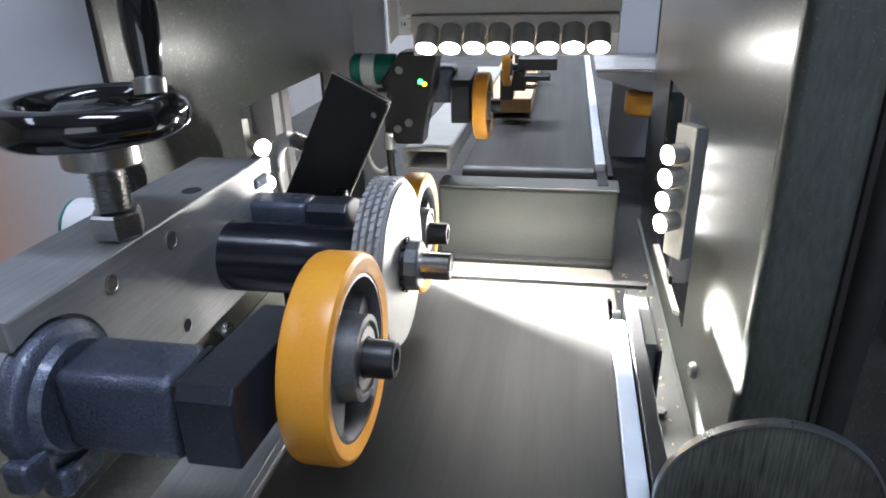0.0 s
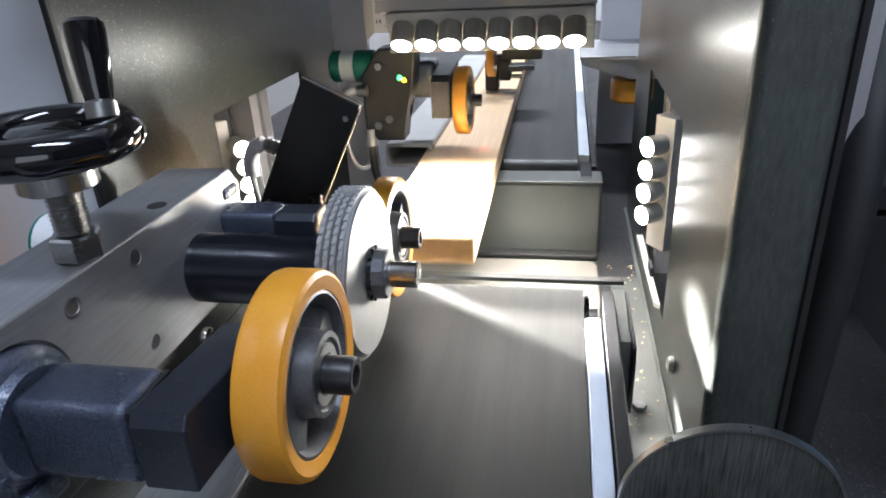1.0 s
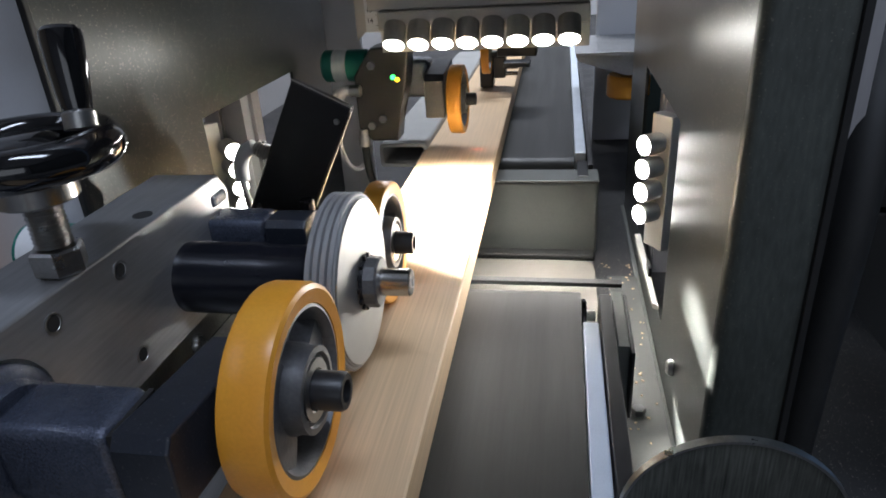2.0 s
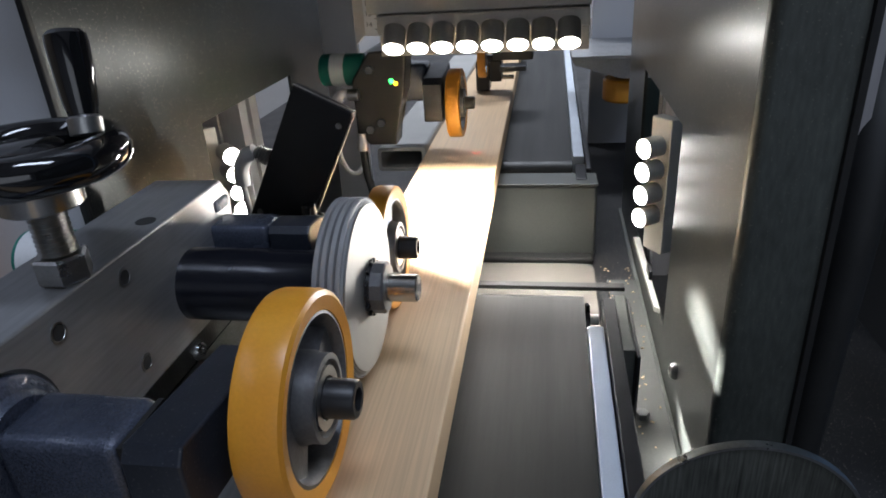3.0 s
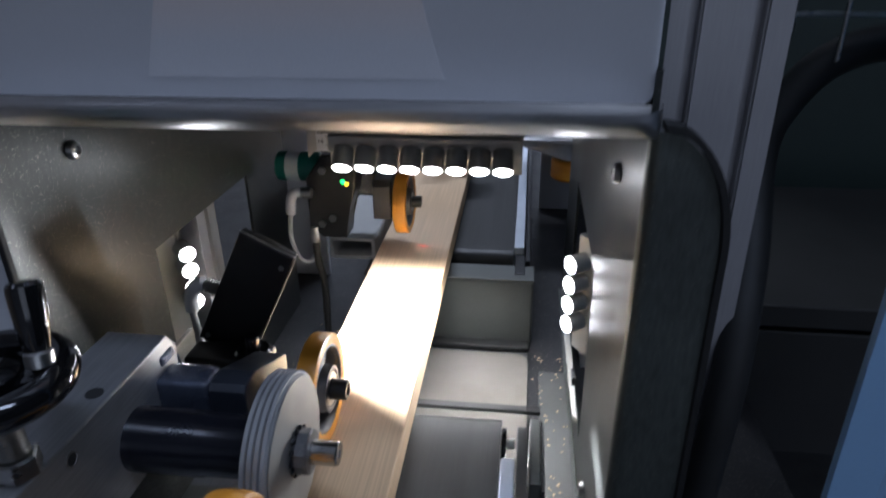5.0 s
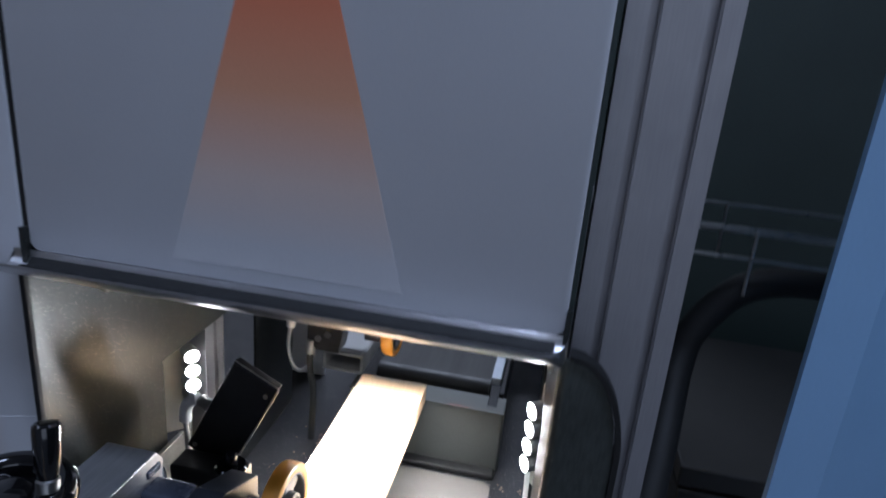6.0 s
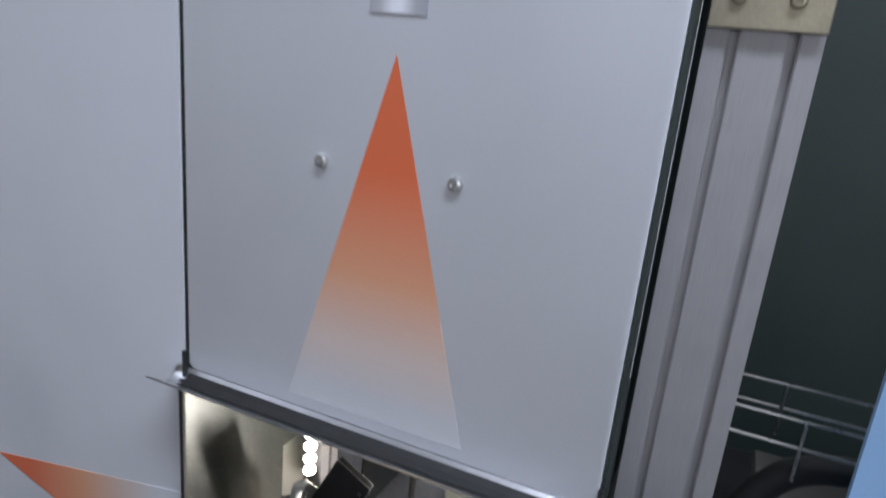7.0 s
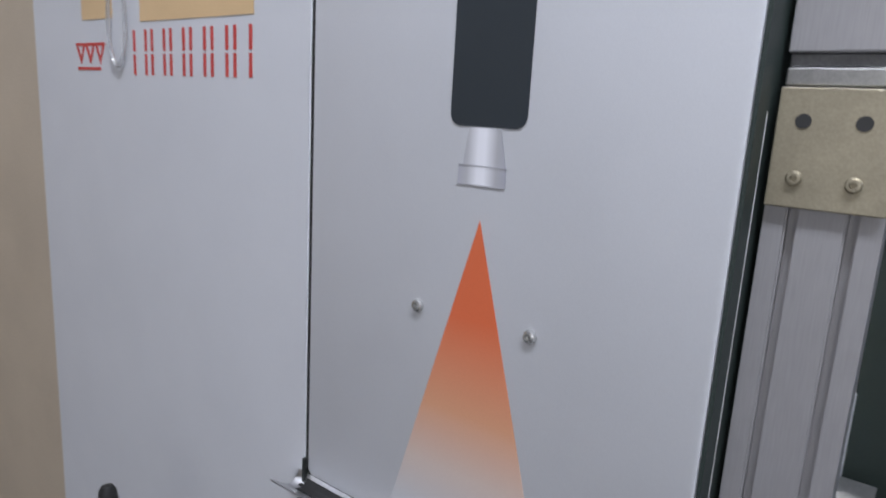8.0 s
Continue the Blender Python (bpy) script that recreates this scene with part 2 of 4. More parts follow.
def wood():
    m = material("planed_pine", (0.66, 0.48, 0.30), 0.5, 0, 0.12, 6, 0.14, 60, 0.1, (13, 0.16, 13), second=(0.58, 0.40, 0.23))
    nodes, links = m.node_tree.nodes, m.node_tree.links
    bsdf = nodes["Principled BSDF"]
    base = bsdf.inputs["Base Color"].links[0].from_socket
    coord, mapping, cells = nodes.new("ShaderNodeTexCoord"), nodes.new("ShaderNodeMapping"), nodes.new("ShaderNodeTexVoronoi")
    mapping.inputs["Scale"].default_value = (9, 3.4, 9)
    cells.inputs["Scale"].default_value = 1.0
    links.new(coord.outputs["Object"], mapping.inputs["Vector"])
    links.new(mapping.outputs["Vector"], cells.inputs["Vector"])
    ring = nodes.new("ShaderNodeMapRange")
    ring.inputs["From Min"].default_value, ring.inputs["From Max"].default_value = 0.02, 0.085
    ring.inputs["To Min"].default_value, ring.inputs["To Max"].default_value = 0.85, 0.0
    links.new(cells.outputs["Distance"], ring.inputs["Value"])
    mix = nodes.new("ShaderNodeMix")
    mix.data_type = "RGBA"
    mix.inputs["B"].default_value = (0.2, 0.1, 0.045, 1)
    links.new(base, mix.inputs["A"])
    links.new(ring.outputs["Result"], mix.inputs["Factor"])
    links.new(mix.outputs["Result"], bsdf.inputs["Base Color"])
    return m


M_WOOD = wood()
M_WOOD_END = material("sawn_end_grain", (0.6, 0.34, 0.13), 0.7, 0, 0.2, 60, 0.15, 300, 0.2, (1, 1, 6))


# ---------------------------------------------------------------- mesh helpers
def part(name, bm, mat, parent=None, label="", smooth=False, angle=35):
    """Links a bmesh as one mesh object under its thing."""
    mesh = bpy.data.meshes.new(name)
    bmesh.ops.recalc_face_normals(bm, faces=bm.faces)
    if smooth:
        for f in bm.faces:
            f.smooth = True
        for e in bm.edges:
            if len(e.link_faces) == 2 and e.calc_face_angle(0) > radians(angle):
                e.smooth = False
    bm.to_mesh(mesh)
    bm.free()
    mesh.materials.append(mat)
    ob = new(name, mesh)
    if parent:
        ob.parent = parent
    if label:
        ob["label"] = label
    return ob


def thing(name, label, category, at=None, group="", kind=""):
    return tagged(place(new(name), at or pose(0, 0, 0)), label, category, group, kind)


def place(ob, m):
    ob.matrix_basis = m
    return ob


def box(x0, x1, y0, y1, z0, z1, bevel=0.0, bm=None, m=None, segments=2):
    bm = bm or bmesh.new()
    size = Matrix.Diagonal((x1 - x0, y1 - y0, z1 - z0, 1))
    made = bmesh.ops.create_cube(bm, size=1, matrix=(m or Matrix()) @ Matrix.Translation(((x0 + x1) / 2, (y0 + y1) / 2, (z0 + z1) / 2)) @ size)
    if bevel:
        edges = {e for v in made["verts"] for e in v.link_edges}
        bmesh.ops.bevel(bm, geom=list(edges), offset=bevel, segments=segments, profile=0.5, affect="EDGES")
    return bm


AXIS = {"z": Matrix(), "x": pose(0, 0, 0, 0, 90, 0), "y": pose(0, 0, 0, -90, 0, 0)}


def lathe(profile, axis="z", at=(0, 0, 0), segments=48, bm=None, closed=False, m=None):
    """Turns (radius, height) pairs about an axis."""
    bm = bm or bmesh.new()
    turn = (m or Matrix.Translation(at)) @ AXIS[axis]
    rings = []
    for r, h in profile:
        if r < 1e-6:
            rings.append([bm.verts.new(turn @ Vector((0, 0, h)))])
        else:
            rings.append([bm.verts.new(turn @ Vector((r * math.cos(a), r * math.sin(a), h)))
                          for a in (2 * math.pi * k / segments for k in range(segments))])
    pairs = list(zip(rings, rings[1:])) + ([(rings[-1], rings[0])] if closed else [])
    for a, b in pairs:
        for k in range(segments):
            n = (k + 1) % segments
            corner = [a[k % len(a)], a[n % len(a)], b[n % len(b)], b[k % len(b)]]
            corner = list(dict.fromkeys(corner))
            if len(corner) > 2:
                bm.faces.new(corner)
    return bm


def cylinder(r, h0, h1, axis="z", at=(0, 0, 0), bevel=0.0, segments=40, bm=None, m=None):
    b = bevel
    outline = [(0, h0), (r - b, h0), (r, h0 + b), (r, h1 - b), (r - b, h1), (0, h1)] if b else [(0, h0), (r, h0), (r, h1), (0, h1)]
    return lathe(outline, axis, at, segments, bm, m=m)


def prism(outline, h0, h1, plane="xz", bevel=0.0, bm=None, m=None):
    """A plate with the given outline, thick from h0 to h1 along the third axis."""
    bm = bm or bmesh.new()
    spot = {"xz": lambda a, b, h: (a, h, b), "xy": lambda a, b, h: (a, b, h), "yz": lambda a, b, h: (h, a, b)}[plane]
    low = [bm.verts.new((m or Matrix()) @ Vector(spot(a, b, h0))) for a, b in outline]
    high = [bm.verts.new((m or Matrix()) @ Vector(spot(a, b, h1))) for a, b in outline]
    faces = [bm.faces.new(low), bm.faces.new(high[::-1])]
    for k in range(len(low)):
        n = (k + 1) % len(low)
        faces.append(bm.faces.new((low[k], high[k], high[n], low[n])))
    if bevel:
        rim = [e for f in faces[:2] for e in f.edges]
        bmesh.ops.bevel(bm, geom=rim, offset=bevel, segments=2, profile=0.5, affect="EDGES")
    return bm


def rounded(x0, x1, y0, y1, r, steps=6, corners=(1, 1, 1, 1)):
    """The outline of a rectangle with round corners."""
    out = []
    for n, (cx, cy, a) in enumerate(((x1, y1, 0), (x0, y1, 90), (x0, y0, 180), (x1, y0, 270))):
        if not corners[n]:
            out.append((cx, cy))
            continue
        ox, oy = cx - math.copysign(r, cx - x0 - 1e-9) if cx == x1 else cx + r, cy - r if cy == y1 else cy + r
        out += [(ox + r * math.cos(radians(a + 90 * k / steps)), oy + r * math.sin(radians(a + 90 * k / steps))) for k in range(steps + 1)]
    return out


def tube(points, r, sides=10, bm=None, smooth_steps=6):
    """A round cable through the points (Catmull-Rom)."""
    bm = bm or bmesh.new()
    pts = [Vector(p) for p in points]
    ends = [2 * pts[0] - pts[1], *pts, 2 * pts[-1] - pts[-2]]
    line = []
    for k in range(1, len(ends) - 2):
        a, b, c, d = ends[k - 1:k + 3]
        for s in range(smooth_steps):
            t = s / smooth_steps
            line.append(0.5 * (2 * b + (c - a) * t + (2 * a - 5 * b + 4 * c - d) * t * t + (3 * b - a - 3 * c + d) * t ** 3))
    line.append(pts[-1])
    rings = []
    for k, p in enumerate(line):
        way = (line[min(k + 1, len(line) - 1)] - line[max(k - 1, 0)]).normalized()
        side = way.orthogonal().normalized() if k == 0 else (side - way * side.dot(way)).normalized()
        up = way.cross(side)
        rings.append([bm.verts.new(p + r * (math.cos(2 * math.pi * n / sides) * side + math.sin(2 * math.pi * n / sides) * up)) for n in range(sides)])
    for a, b in zip(rings, rings[1:]):
        for k in range(sides):
            bm.faces.new((a[k], a[(k + 1) % sides], b[(k + 1) % sides], b[k]))
    bm.faces.new(rings[0][::-1])
    bm.faces.new(rings[-1])
    return bm


def hexagon(af, h0, h1, axis="z", at=(0, 0, 0), bevel=0.0006, bm=None):
    r = af / 2 / math.cos(math.pi / 6)
    return lathe([(0, h0), (r * 0.9, h0), (r, h0 + af * 0.06), (r, h1 - af * 0.06), (r * 0.9, h1), (0, h1)], axis, at, 6, bm)


def screw(name, label, at, axis_pose, r=0.0055, mat=None, parent=None):
    """A socket button screw whose head stands along the local z of axis_pose."""
    m = Matrix.Translation(at) @ axis_pose
    mat = mat or M_ZINC
    t = thing(name, label, "screw", m) if parent is None else parent
    head = lathe([(0, 0), (r, 0), (r, r * 0.25), (r * 0.85, r * 0.6), (r * 0.55, r * 0.75), (r * 0.5, r * 0.75), (r * 0.48, r * 0.35), (0, r * 0.35)], segments=20)
    part("head", head, mat, t, smooth=True)
    return t


# ---------------------------------------------------------------- the room
def laser():
    """The red laser pointer of the sensor unit."""
    lamp = bpy.data.lights.new("laser", "SPOT")
    lamp.energy, lamp.spot_size, lamp.spot_blend, lamp.shadow_soft_size, lamp.color = 9.0, radians(2.4), 0.2, 0.0005, (1.0, 0.03, 0.02)
    new("laser", lamp).matrix_world = look((-0.170, 0.7136, 0.0727), (0.0109, 0.679, -0.0037))


laser()


def room():
    tagged(part("floor", box(-3, 3, -3, 4, -0.95, -0.9), M_FLOOR), kind="structure")
    tagged(part("ceiling", box(-3, 3, -3, 4, 2.2, 2.25), M_ROOM), kind="structure")
    tagged(part("wall_south", box(-3, 3, -3.1, -3, -0.9, 2.2), M_ROOM), kind="structure")
    tagged(part("wall_north", box(-3, 3, 4, 4.1, -0.9, 2.2), M_ROOM), kind="structure")
    tagged(part("wall_west", box(-3.1, -3, -3, 4, -0.9, 2.2), M_WALL), kind="structure")
    tagged(part("wall_east", box(3, 3.1, -3, 4, -0.9, 2.2), M_GREEN_WALL), kind="structure")
    tagged(part("wall_beige", box(-3, -0.80, 0.55, 0.6, -0.9, 2.2), M_WALL), kind="structure")
    tagged(part("wall_green", box(0.125, 3, 1.15, 1.2, -0.9, 2.2), M_GREEN_WALL), kind="structure")


room()


# ---------------------------------------------------------------- conveyors
def conveyors():
    near = thing("conveyor", "dark rubber belt conveyor with pale blue side rail", "conveyor")
    y1, r = 0.437, 0.018
    arc = [(y1 - r + r * math.sin(radians(a)), -r + r * math.cos(radians(a))) for a in range(0, 181, 15)]
    outline = [(-1.2, 0)] + arc + [(-1.2, -2 * r)]
    part("belt", prism(outline, -0.115, 0.0495, "yz"), M_BELT, near, smooth=True)
    part("side_rail", box(0.050, 0.0605, -1.2, 0.383, -0.03, 0.001, 0.0012), M_RAIL, near, "pale blue painted steel side rail")
    part("edge_strip", box(0.0615, 0.0700, -1.2, 0.415, -0.03, 0.004, 0.0008), M_BLACK, near)
    part("guide_plate", box(-0.166, -0.1155, -1.2, 0.43, -0.012, -0.001, 0.001), M_STEEL, near, "bright steel guide plate")
    part("guide_strip", box(-0.1205, -0.1160, -1.2, 0.43, -0.0005, 0.0025, 0.0006), M_STEEL, near)
    part("end_bracket", prism(rounded(0.366, 0.437, -0.06, -0.006, 0.006, corners=(0, 0, 1, 0)), 0.0715, 0.0795, "yz", 0.001), M_DUCT, near)
    part("strip_bolt", hexagon(0.009, 0, 0.005, "z", (0.0935, 0.405, -0.0898)), M_RIM, near)
    part("bracket_cover", box(0.0800, 0.0825, 0.362, 0.437, -0.06, -0.008, 0.0008), M_BLACK, near)
    part("roller_cap", cylinder(0.012, 0.0500, 0.0535, "x", (0, 0.415, -0.014), 0.001), M_BLACK_GLOSS, near, smooth=True)
    part("roller_pin", cylinder(0.004, 0.0535, 0.0600, "x", (0, 0.415, -0.014), 0.0005, 16), M_ZINC, near, smooth=True)
    far = thing("conveyor", "dark rubber belt conveyor running away behind the scanner", "conveyor")
    y0 = 0.735
    arc = [(y0 + r - r * math.sin(radians(a)), -0.005 - r - r * math.cos(radians(a))) for a in range(0, 181, 15)]
    part("belt", prism(arc + [(3.4, -0.005), (3.4, -0.041)], -0.105, 0.0495, "yz"), M_BELT, far, smooth=True)
    part("side_rail", box(0.050, 0.0625, 0.745, 3.4, -0.04, 0.002, 0.0012), M_RAIL, far, "pale blue painted steel side rail")
    part("end_bracket", box(0.0520, 0.0640, 0.690, 0.742, -0.03, -0.006, 0.001), M_BLACK, far)
    part("cross_member", box(0.0640, 0.0700, 0.72, 3.4, -0.06, -0.004, 0.001), M_BLACK, far)


def scan_gap():
    tagged(part("well_plate", box(-0.60, 0.30, -0.3, 3.4, -0.11, -0.095), M_WELL), "black steel base plate dusted with wood chips", "plate")
    tagged(part("scan_window", prism(rounded(-0.12, 0.071, 0.448, 0.648, 0.012), -0.094, -0.087, "xy", 0.001), M_GLASS_PANEL), "dark scan window panel set below the board path", "panel")
    tagged(part("divider_bar", box(-0.112, 0.0795, 0.4395, 0.447, -0.0045, -0.0012, 0.0006), M_RUBBER_AND_SHADE), "thin black steel bar at the belt's end", "bar")
    tagged(part("floor_strip", box(0.0835, 0.1130, 0.10, 0.62, -0.0945, -0.090, 0.0008), M_STRIP), "grey dusty steel strip along the dark side plate", "strip")
    bm = bmesh.new()
    for _ in range(90):
        x, y, a = random.uniform(0.074, 0.111), random.uniform(0.30, 0.66), random.uniform(0, 180)
        w = random.uniform(0.0004, 0.0013)
        z = -0.0894 if y < 0.62 and x > 0.0835 else -0.0944
        box(-w, w, -w * 0.6, w * 0.6, 0, 0.0005, 0, bm, pose(x, y, z, 0, 0, a))
    for _ in range(70):
        x, y, a = random.uniform(-0.20, -0.12), random.uniform(0.45, 0.70), random.uniform(0, 180)
        w = random.uniform(0.0004, 0.0010)
        box(-w, w, -w * 0.6, w * 0.6, 0, 0.0005, 0, bm, pose(x, y, -0.0944, 0, 0, a))
    tagged(part("wood_chips", bm, M_WOOD), "fine pale wood chips on the base plate", "wood chips", kind="stuff")
    duct = thing("cover_box", "grey-green sheet steel cover box across the gap", "cover")
    part("body", box(-0.123, 0.0745, 0.679, 0.712, -0.0945, -0.010, 0.004, segments=3), M_DUCT, duct, smooth=True)
    part("lip", box(-0.1235, 0.0750, 0.6765, 0.714, -0.0098, -0.007, 0.0012), M_DUCT, duct)
    part("foot", box(-0.12, 0.072, 0.662, 0.6785, -0.0945, -0.088, 0.002), M_RUBBER_AND_SHADE, duct)


# ---------------------------------------------------------------- side plates
def side_plates():
    right = thing("side_plate", "dark brushed steel side plate with folded front flange, dusty", "plate")
    x0, x1 = 0.116, 0.119
    for name, y0, y1, z0, z1 in (("front_web", 0.321, 0.478, -0.094, 0.29), ("upper_web", 0.478, 0.69, 0.108, 0.29), ("lower_web", 0.478, 0.69, -0.094, -0.057), ("rear_web", 0.69, 0.82, -0.094, 0.29)):
        part(name, box(x0, x1, y0, y1, z0, z1), M_PLATE, right)
    part("foot_fold", box(0.1115, 0.1158, 0.20, 0.82, -0.0945, -0.0915, 0.001), M_DUCT, right, "bright folded edge")
    # the fold and the flange that faces out of the tunnel, with its round upper corner
    bm = bmesh.new()
    r, n, thick = 0.006, 8, 0.0022
    line = [(x0 + r - r * math.cos(radians(90 * k / n)), 0.3205 - r * math.sin(radians(90 * k / n)), math.cos(radians(90 * k / n)), math.sin(radians(90 * k / n))) for k in range(n + 1)]
    tops = [0.263] * (n + 1)
    for k in range(1, 15):
        line.append((x0 + r + 0.0325 * k / 14, 0.3145, 0.0, 1.0))
        tops.append(0.203 + 0.060 * math.sqrt(max(0.0, 1 - (k / 14) ** 2)))
    rings = []
    for (x, y, nx, ny), z in zip(line, tops):
        rings.append([bm.verts.new(p) for p in ((x, y, -0.30), (x, y, z), (x + thick * nx, y + thick * ny, z), (x + thick * nx, y + thick * ny, -0.30))])
    for a, b in zip(rings, rings[1:]):
        for k in range(4):
            bm.faces.new((a[k], a[(k + 1) % 4], b[(k + 1) % 4], b[k]))
    bm.faces.new(rings[0])
    bm.faces.new(rings[-1][::-1])
    part("flange", bm, M_FLANGE, right, "folded flange with a round upper corner", smooth=True, angle=50)
    arc = [(0.1215 + 0.0334 * math.sin(radians(6 * k)), 0.203 + 0.0610 * math.cos(radians(6 * k))) for k in range(16)]
    outer = [(0.1215 + 0.0368 * math.sin(radians(6 * k)), 0.203 + 0.0645 * math.cos(radians(6 * k))) for k in range(16)]
    part("edge_rubber", prism(arc + [(0.1549, -0.30), (0.1583, -0.30)] + outer[::-1], 0.3120, 0.3230, "xz", 0.0008), M_RUBBER_AND_SHADE, right, "black rubber edge strip")
    left = thing("side_plate", "dark brushed steel side plate with a cut-out for the lights", "plate")
    for name, y0, y1, z0, z1 in (("front_web", 0.318, 0.456, -0.094, 0.29), ("upper_web", 0.456, 0.64, 0.122, 0.29), ("lower_web", 0.456, 0.64, -0.094, -0.04), ("rear_web", 0.64, 0.75, -0.094, 0.29)):
        part(name, box(-0.235, -0.232, y0, y1, z0, z1), M_PLATE, left)
    part("edge_rubber", box(-0.2355, -0.2315, 0.3135, 0.3179, -0.3, 0.265, 0.0008), M_RUBBER_AND_SHADE, left)
    for p, turn, lab in (((0.1159, 0.4158, -0.0556), pose(0, 0, 0, 0, -90, 0), "dark"), ((0.1159, 0.4000, 0.215), pose(0, 0, 0, 0, -90, 0), "dark"), ((-0.2319, 0.389, 0.224), pose(0, 0, 0, 0, 90, 0), "bright")):
        screw("screw", f"{lab} button head screw in the side plate", p, turn, 0.0062, M_ZINC)
    for x, y in ((-0.283, 0.60), (0.150, 0.66)):
        profile_post(x, y, -0.5, 0.29, "grey aluminium profile post behind the side plate")


def profile_post(x, y, z0, z1, label, w=0.04):
    post = thing("profile_post", label, "post", pose(x, y, 0))
    h, s, d = w / 2, 0.004, 0.004
    outline = []
    for k in range(4):
        a = math.radians(90 * k)
        for u, v in ((-h, -h), (-s, -h), (-s, -h + d), (s, -h + d), (s, -h)):
            outline.append((u * math.cos(a) - v * math.sin(a), u * math.sin(a) + v * math.cos(a)))
    part("extrusion", prism(outline, z0, z1, "xy"), M_ALU, post)
    return post


# ---------------------------------------------------------------- lights
def led(parent, at, turn, r=0.0095, length=0.022, watts=1.0, cone=75, aim=None):
    """A round spotlight whose lens looks along the local z."""
    m = Matrix.Translation(at) @ turn
    can = part("lamp_can", lathe([(0, -length), (r * 0.98, -length), (r, -length + 0.001), (r, -0.0005), (r * 0.93, 0), (r * 0.9, -0.001), (0, -0.001)], m=m, segments=32), M_ALU_DULL, parent, smooth=True)
    part("lens", cylinder(r * 0.88, -0.0008, 0.0002, segments=32, m=m), M_LED, can, "glowing white lens")
    way = turn.to_3x3() @ Vector((0, 0, 1))
    spot_lamp(Vector(at) + way * 0.012, aim or way, watts, cone)


def lights():
    top = thing("light_bar", "overhead bar of eight glowing white spotlights", "lamp")
    part("beam", box(-0.128, 0.0565, 0.598, 0.626, 0.162, 0.178, 0.0015), M_CREAM, top)
    part("rear_plate", box(-0.128, 0.0565, 0.6065, 0.6085, 0.142, 0.1618, 0.0005), M_CREAM, top)
    part("fascia", box(-0.138, 0.0575, 0.604, 0.640, 0.1785, 0.20, 0.001), M_CREAM, top)
    part("slot", box(-0.105, 0.0520, 0.602, 0.640, 0.2005, 0.2110, 0.001), M_BLACK, top)
    part("housing", box(-0.128, 0.0500, 0.600, 0.66, 0.2115, 0.40, 0.003), M_CREAM, top)
    gusset = prism([(-0.152, 0.152), (-0.118, 0.185), (-0.118, 0.30), (-0.152, 0.30)], 0.612, 0.615, "xz")
    part("gusset", gusset, M_CREAM, top)
    for k in range(8):
        led(top, (-0.1116 + 0.15083 * k / 7, 0.5845, 0.151), pose(0, 0, 0, 139, 0, 0), 0.0098, 0.020, 1.9, 92, (0, -0.16, -0.99))
    scale = thing("ruler", "white scale with black centimetre marks and figures", "ruler")
    part("blade", box(-0.142, -0.1235, 0.6085, 0.6110, 0.160, 0.30, 0.0004), M_LABEL, scale)
    for k in range(40):
        z = 0.1655 + 0.0018 * k
        part("mark", box(-0.1295 if k % 5 else -0.1325, -0.1260, 0.6080, 0.6084, z, z + 0.0004), M_INK, scale)
    for n, text in enumerate(("14", "13", "12", "11")):
        figure = bpy.data.curves.new("figure", "FONT")
        figure.body, figure.size, figure.extrude = text, 0.006, 0.0001
        ob = new("figure", figure)
        ob.data.materials.append(M_INK)
        ob.parent = scale
        ob.matrix_basis = pose(-0.1405, 0.6081, 0.1655 + 0.009 * n + 0.0025, 90, 0, 0)
    for side, at, spin, pitch, r, drop, w in (("right", (0.1065, 0.593, 0.056), -56, 0, 0.0095, 0.02217, RIGHT_LED), ("left", (-0.2740, 0.570, 0.0605), 46, 5, 0.0088, 0.0182, LEFT_LED)):
        bar = thing("light_bar", "upright aluminium block with four glowing white spotlights", "lamp")
        turn = pose(0, 0, 0, 90 + pitch, 0, spin)
        back = Vector(at) - turn.to_3x3() @ Vector((0, 0, 0.0185))
        m = Matrix.Translation(back) @ pose(0, 0, 0, 0, 0, spin)
        part("block", box(-0.0125 if side == "right" else -0.034, 0.0125 if side == "right" else 0.0105, 0.0003, 0.013, -0.105, 0.025, 0.0012, m=m), M_ALU_DULL, bar)
        for k in range(4):
            led(bar, (at[0], at[1], at[2] - drop * k), turn, r, 0.018, w, *((104,) if side == "right" else (LEFT_CONE, Vector((0.116, 0.358, -0.030)) - Vector((at[0], at[1], at[2] - drop * k)))))
        if side == "right":
            part("foot", prism([(0.1095, 0.640), (0.1115, 0.500), (0.1158, 0.496), (0.1158, 0.640)], -0.056, -0.051, "xy", 0.0006), M_ALU_DULL, bar)
            part("clamp", box(0.1125, 0.1157, 0.545, 0.562, -0.0505, -0.042, 0.0005), M_BLACK, bar)


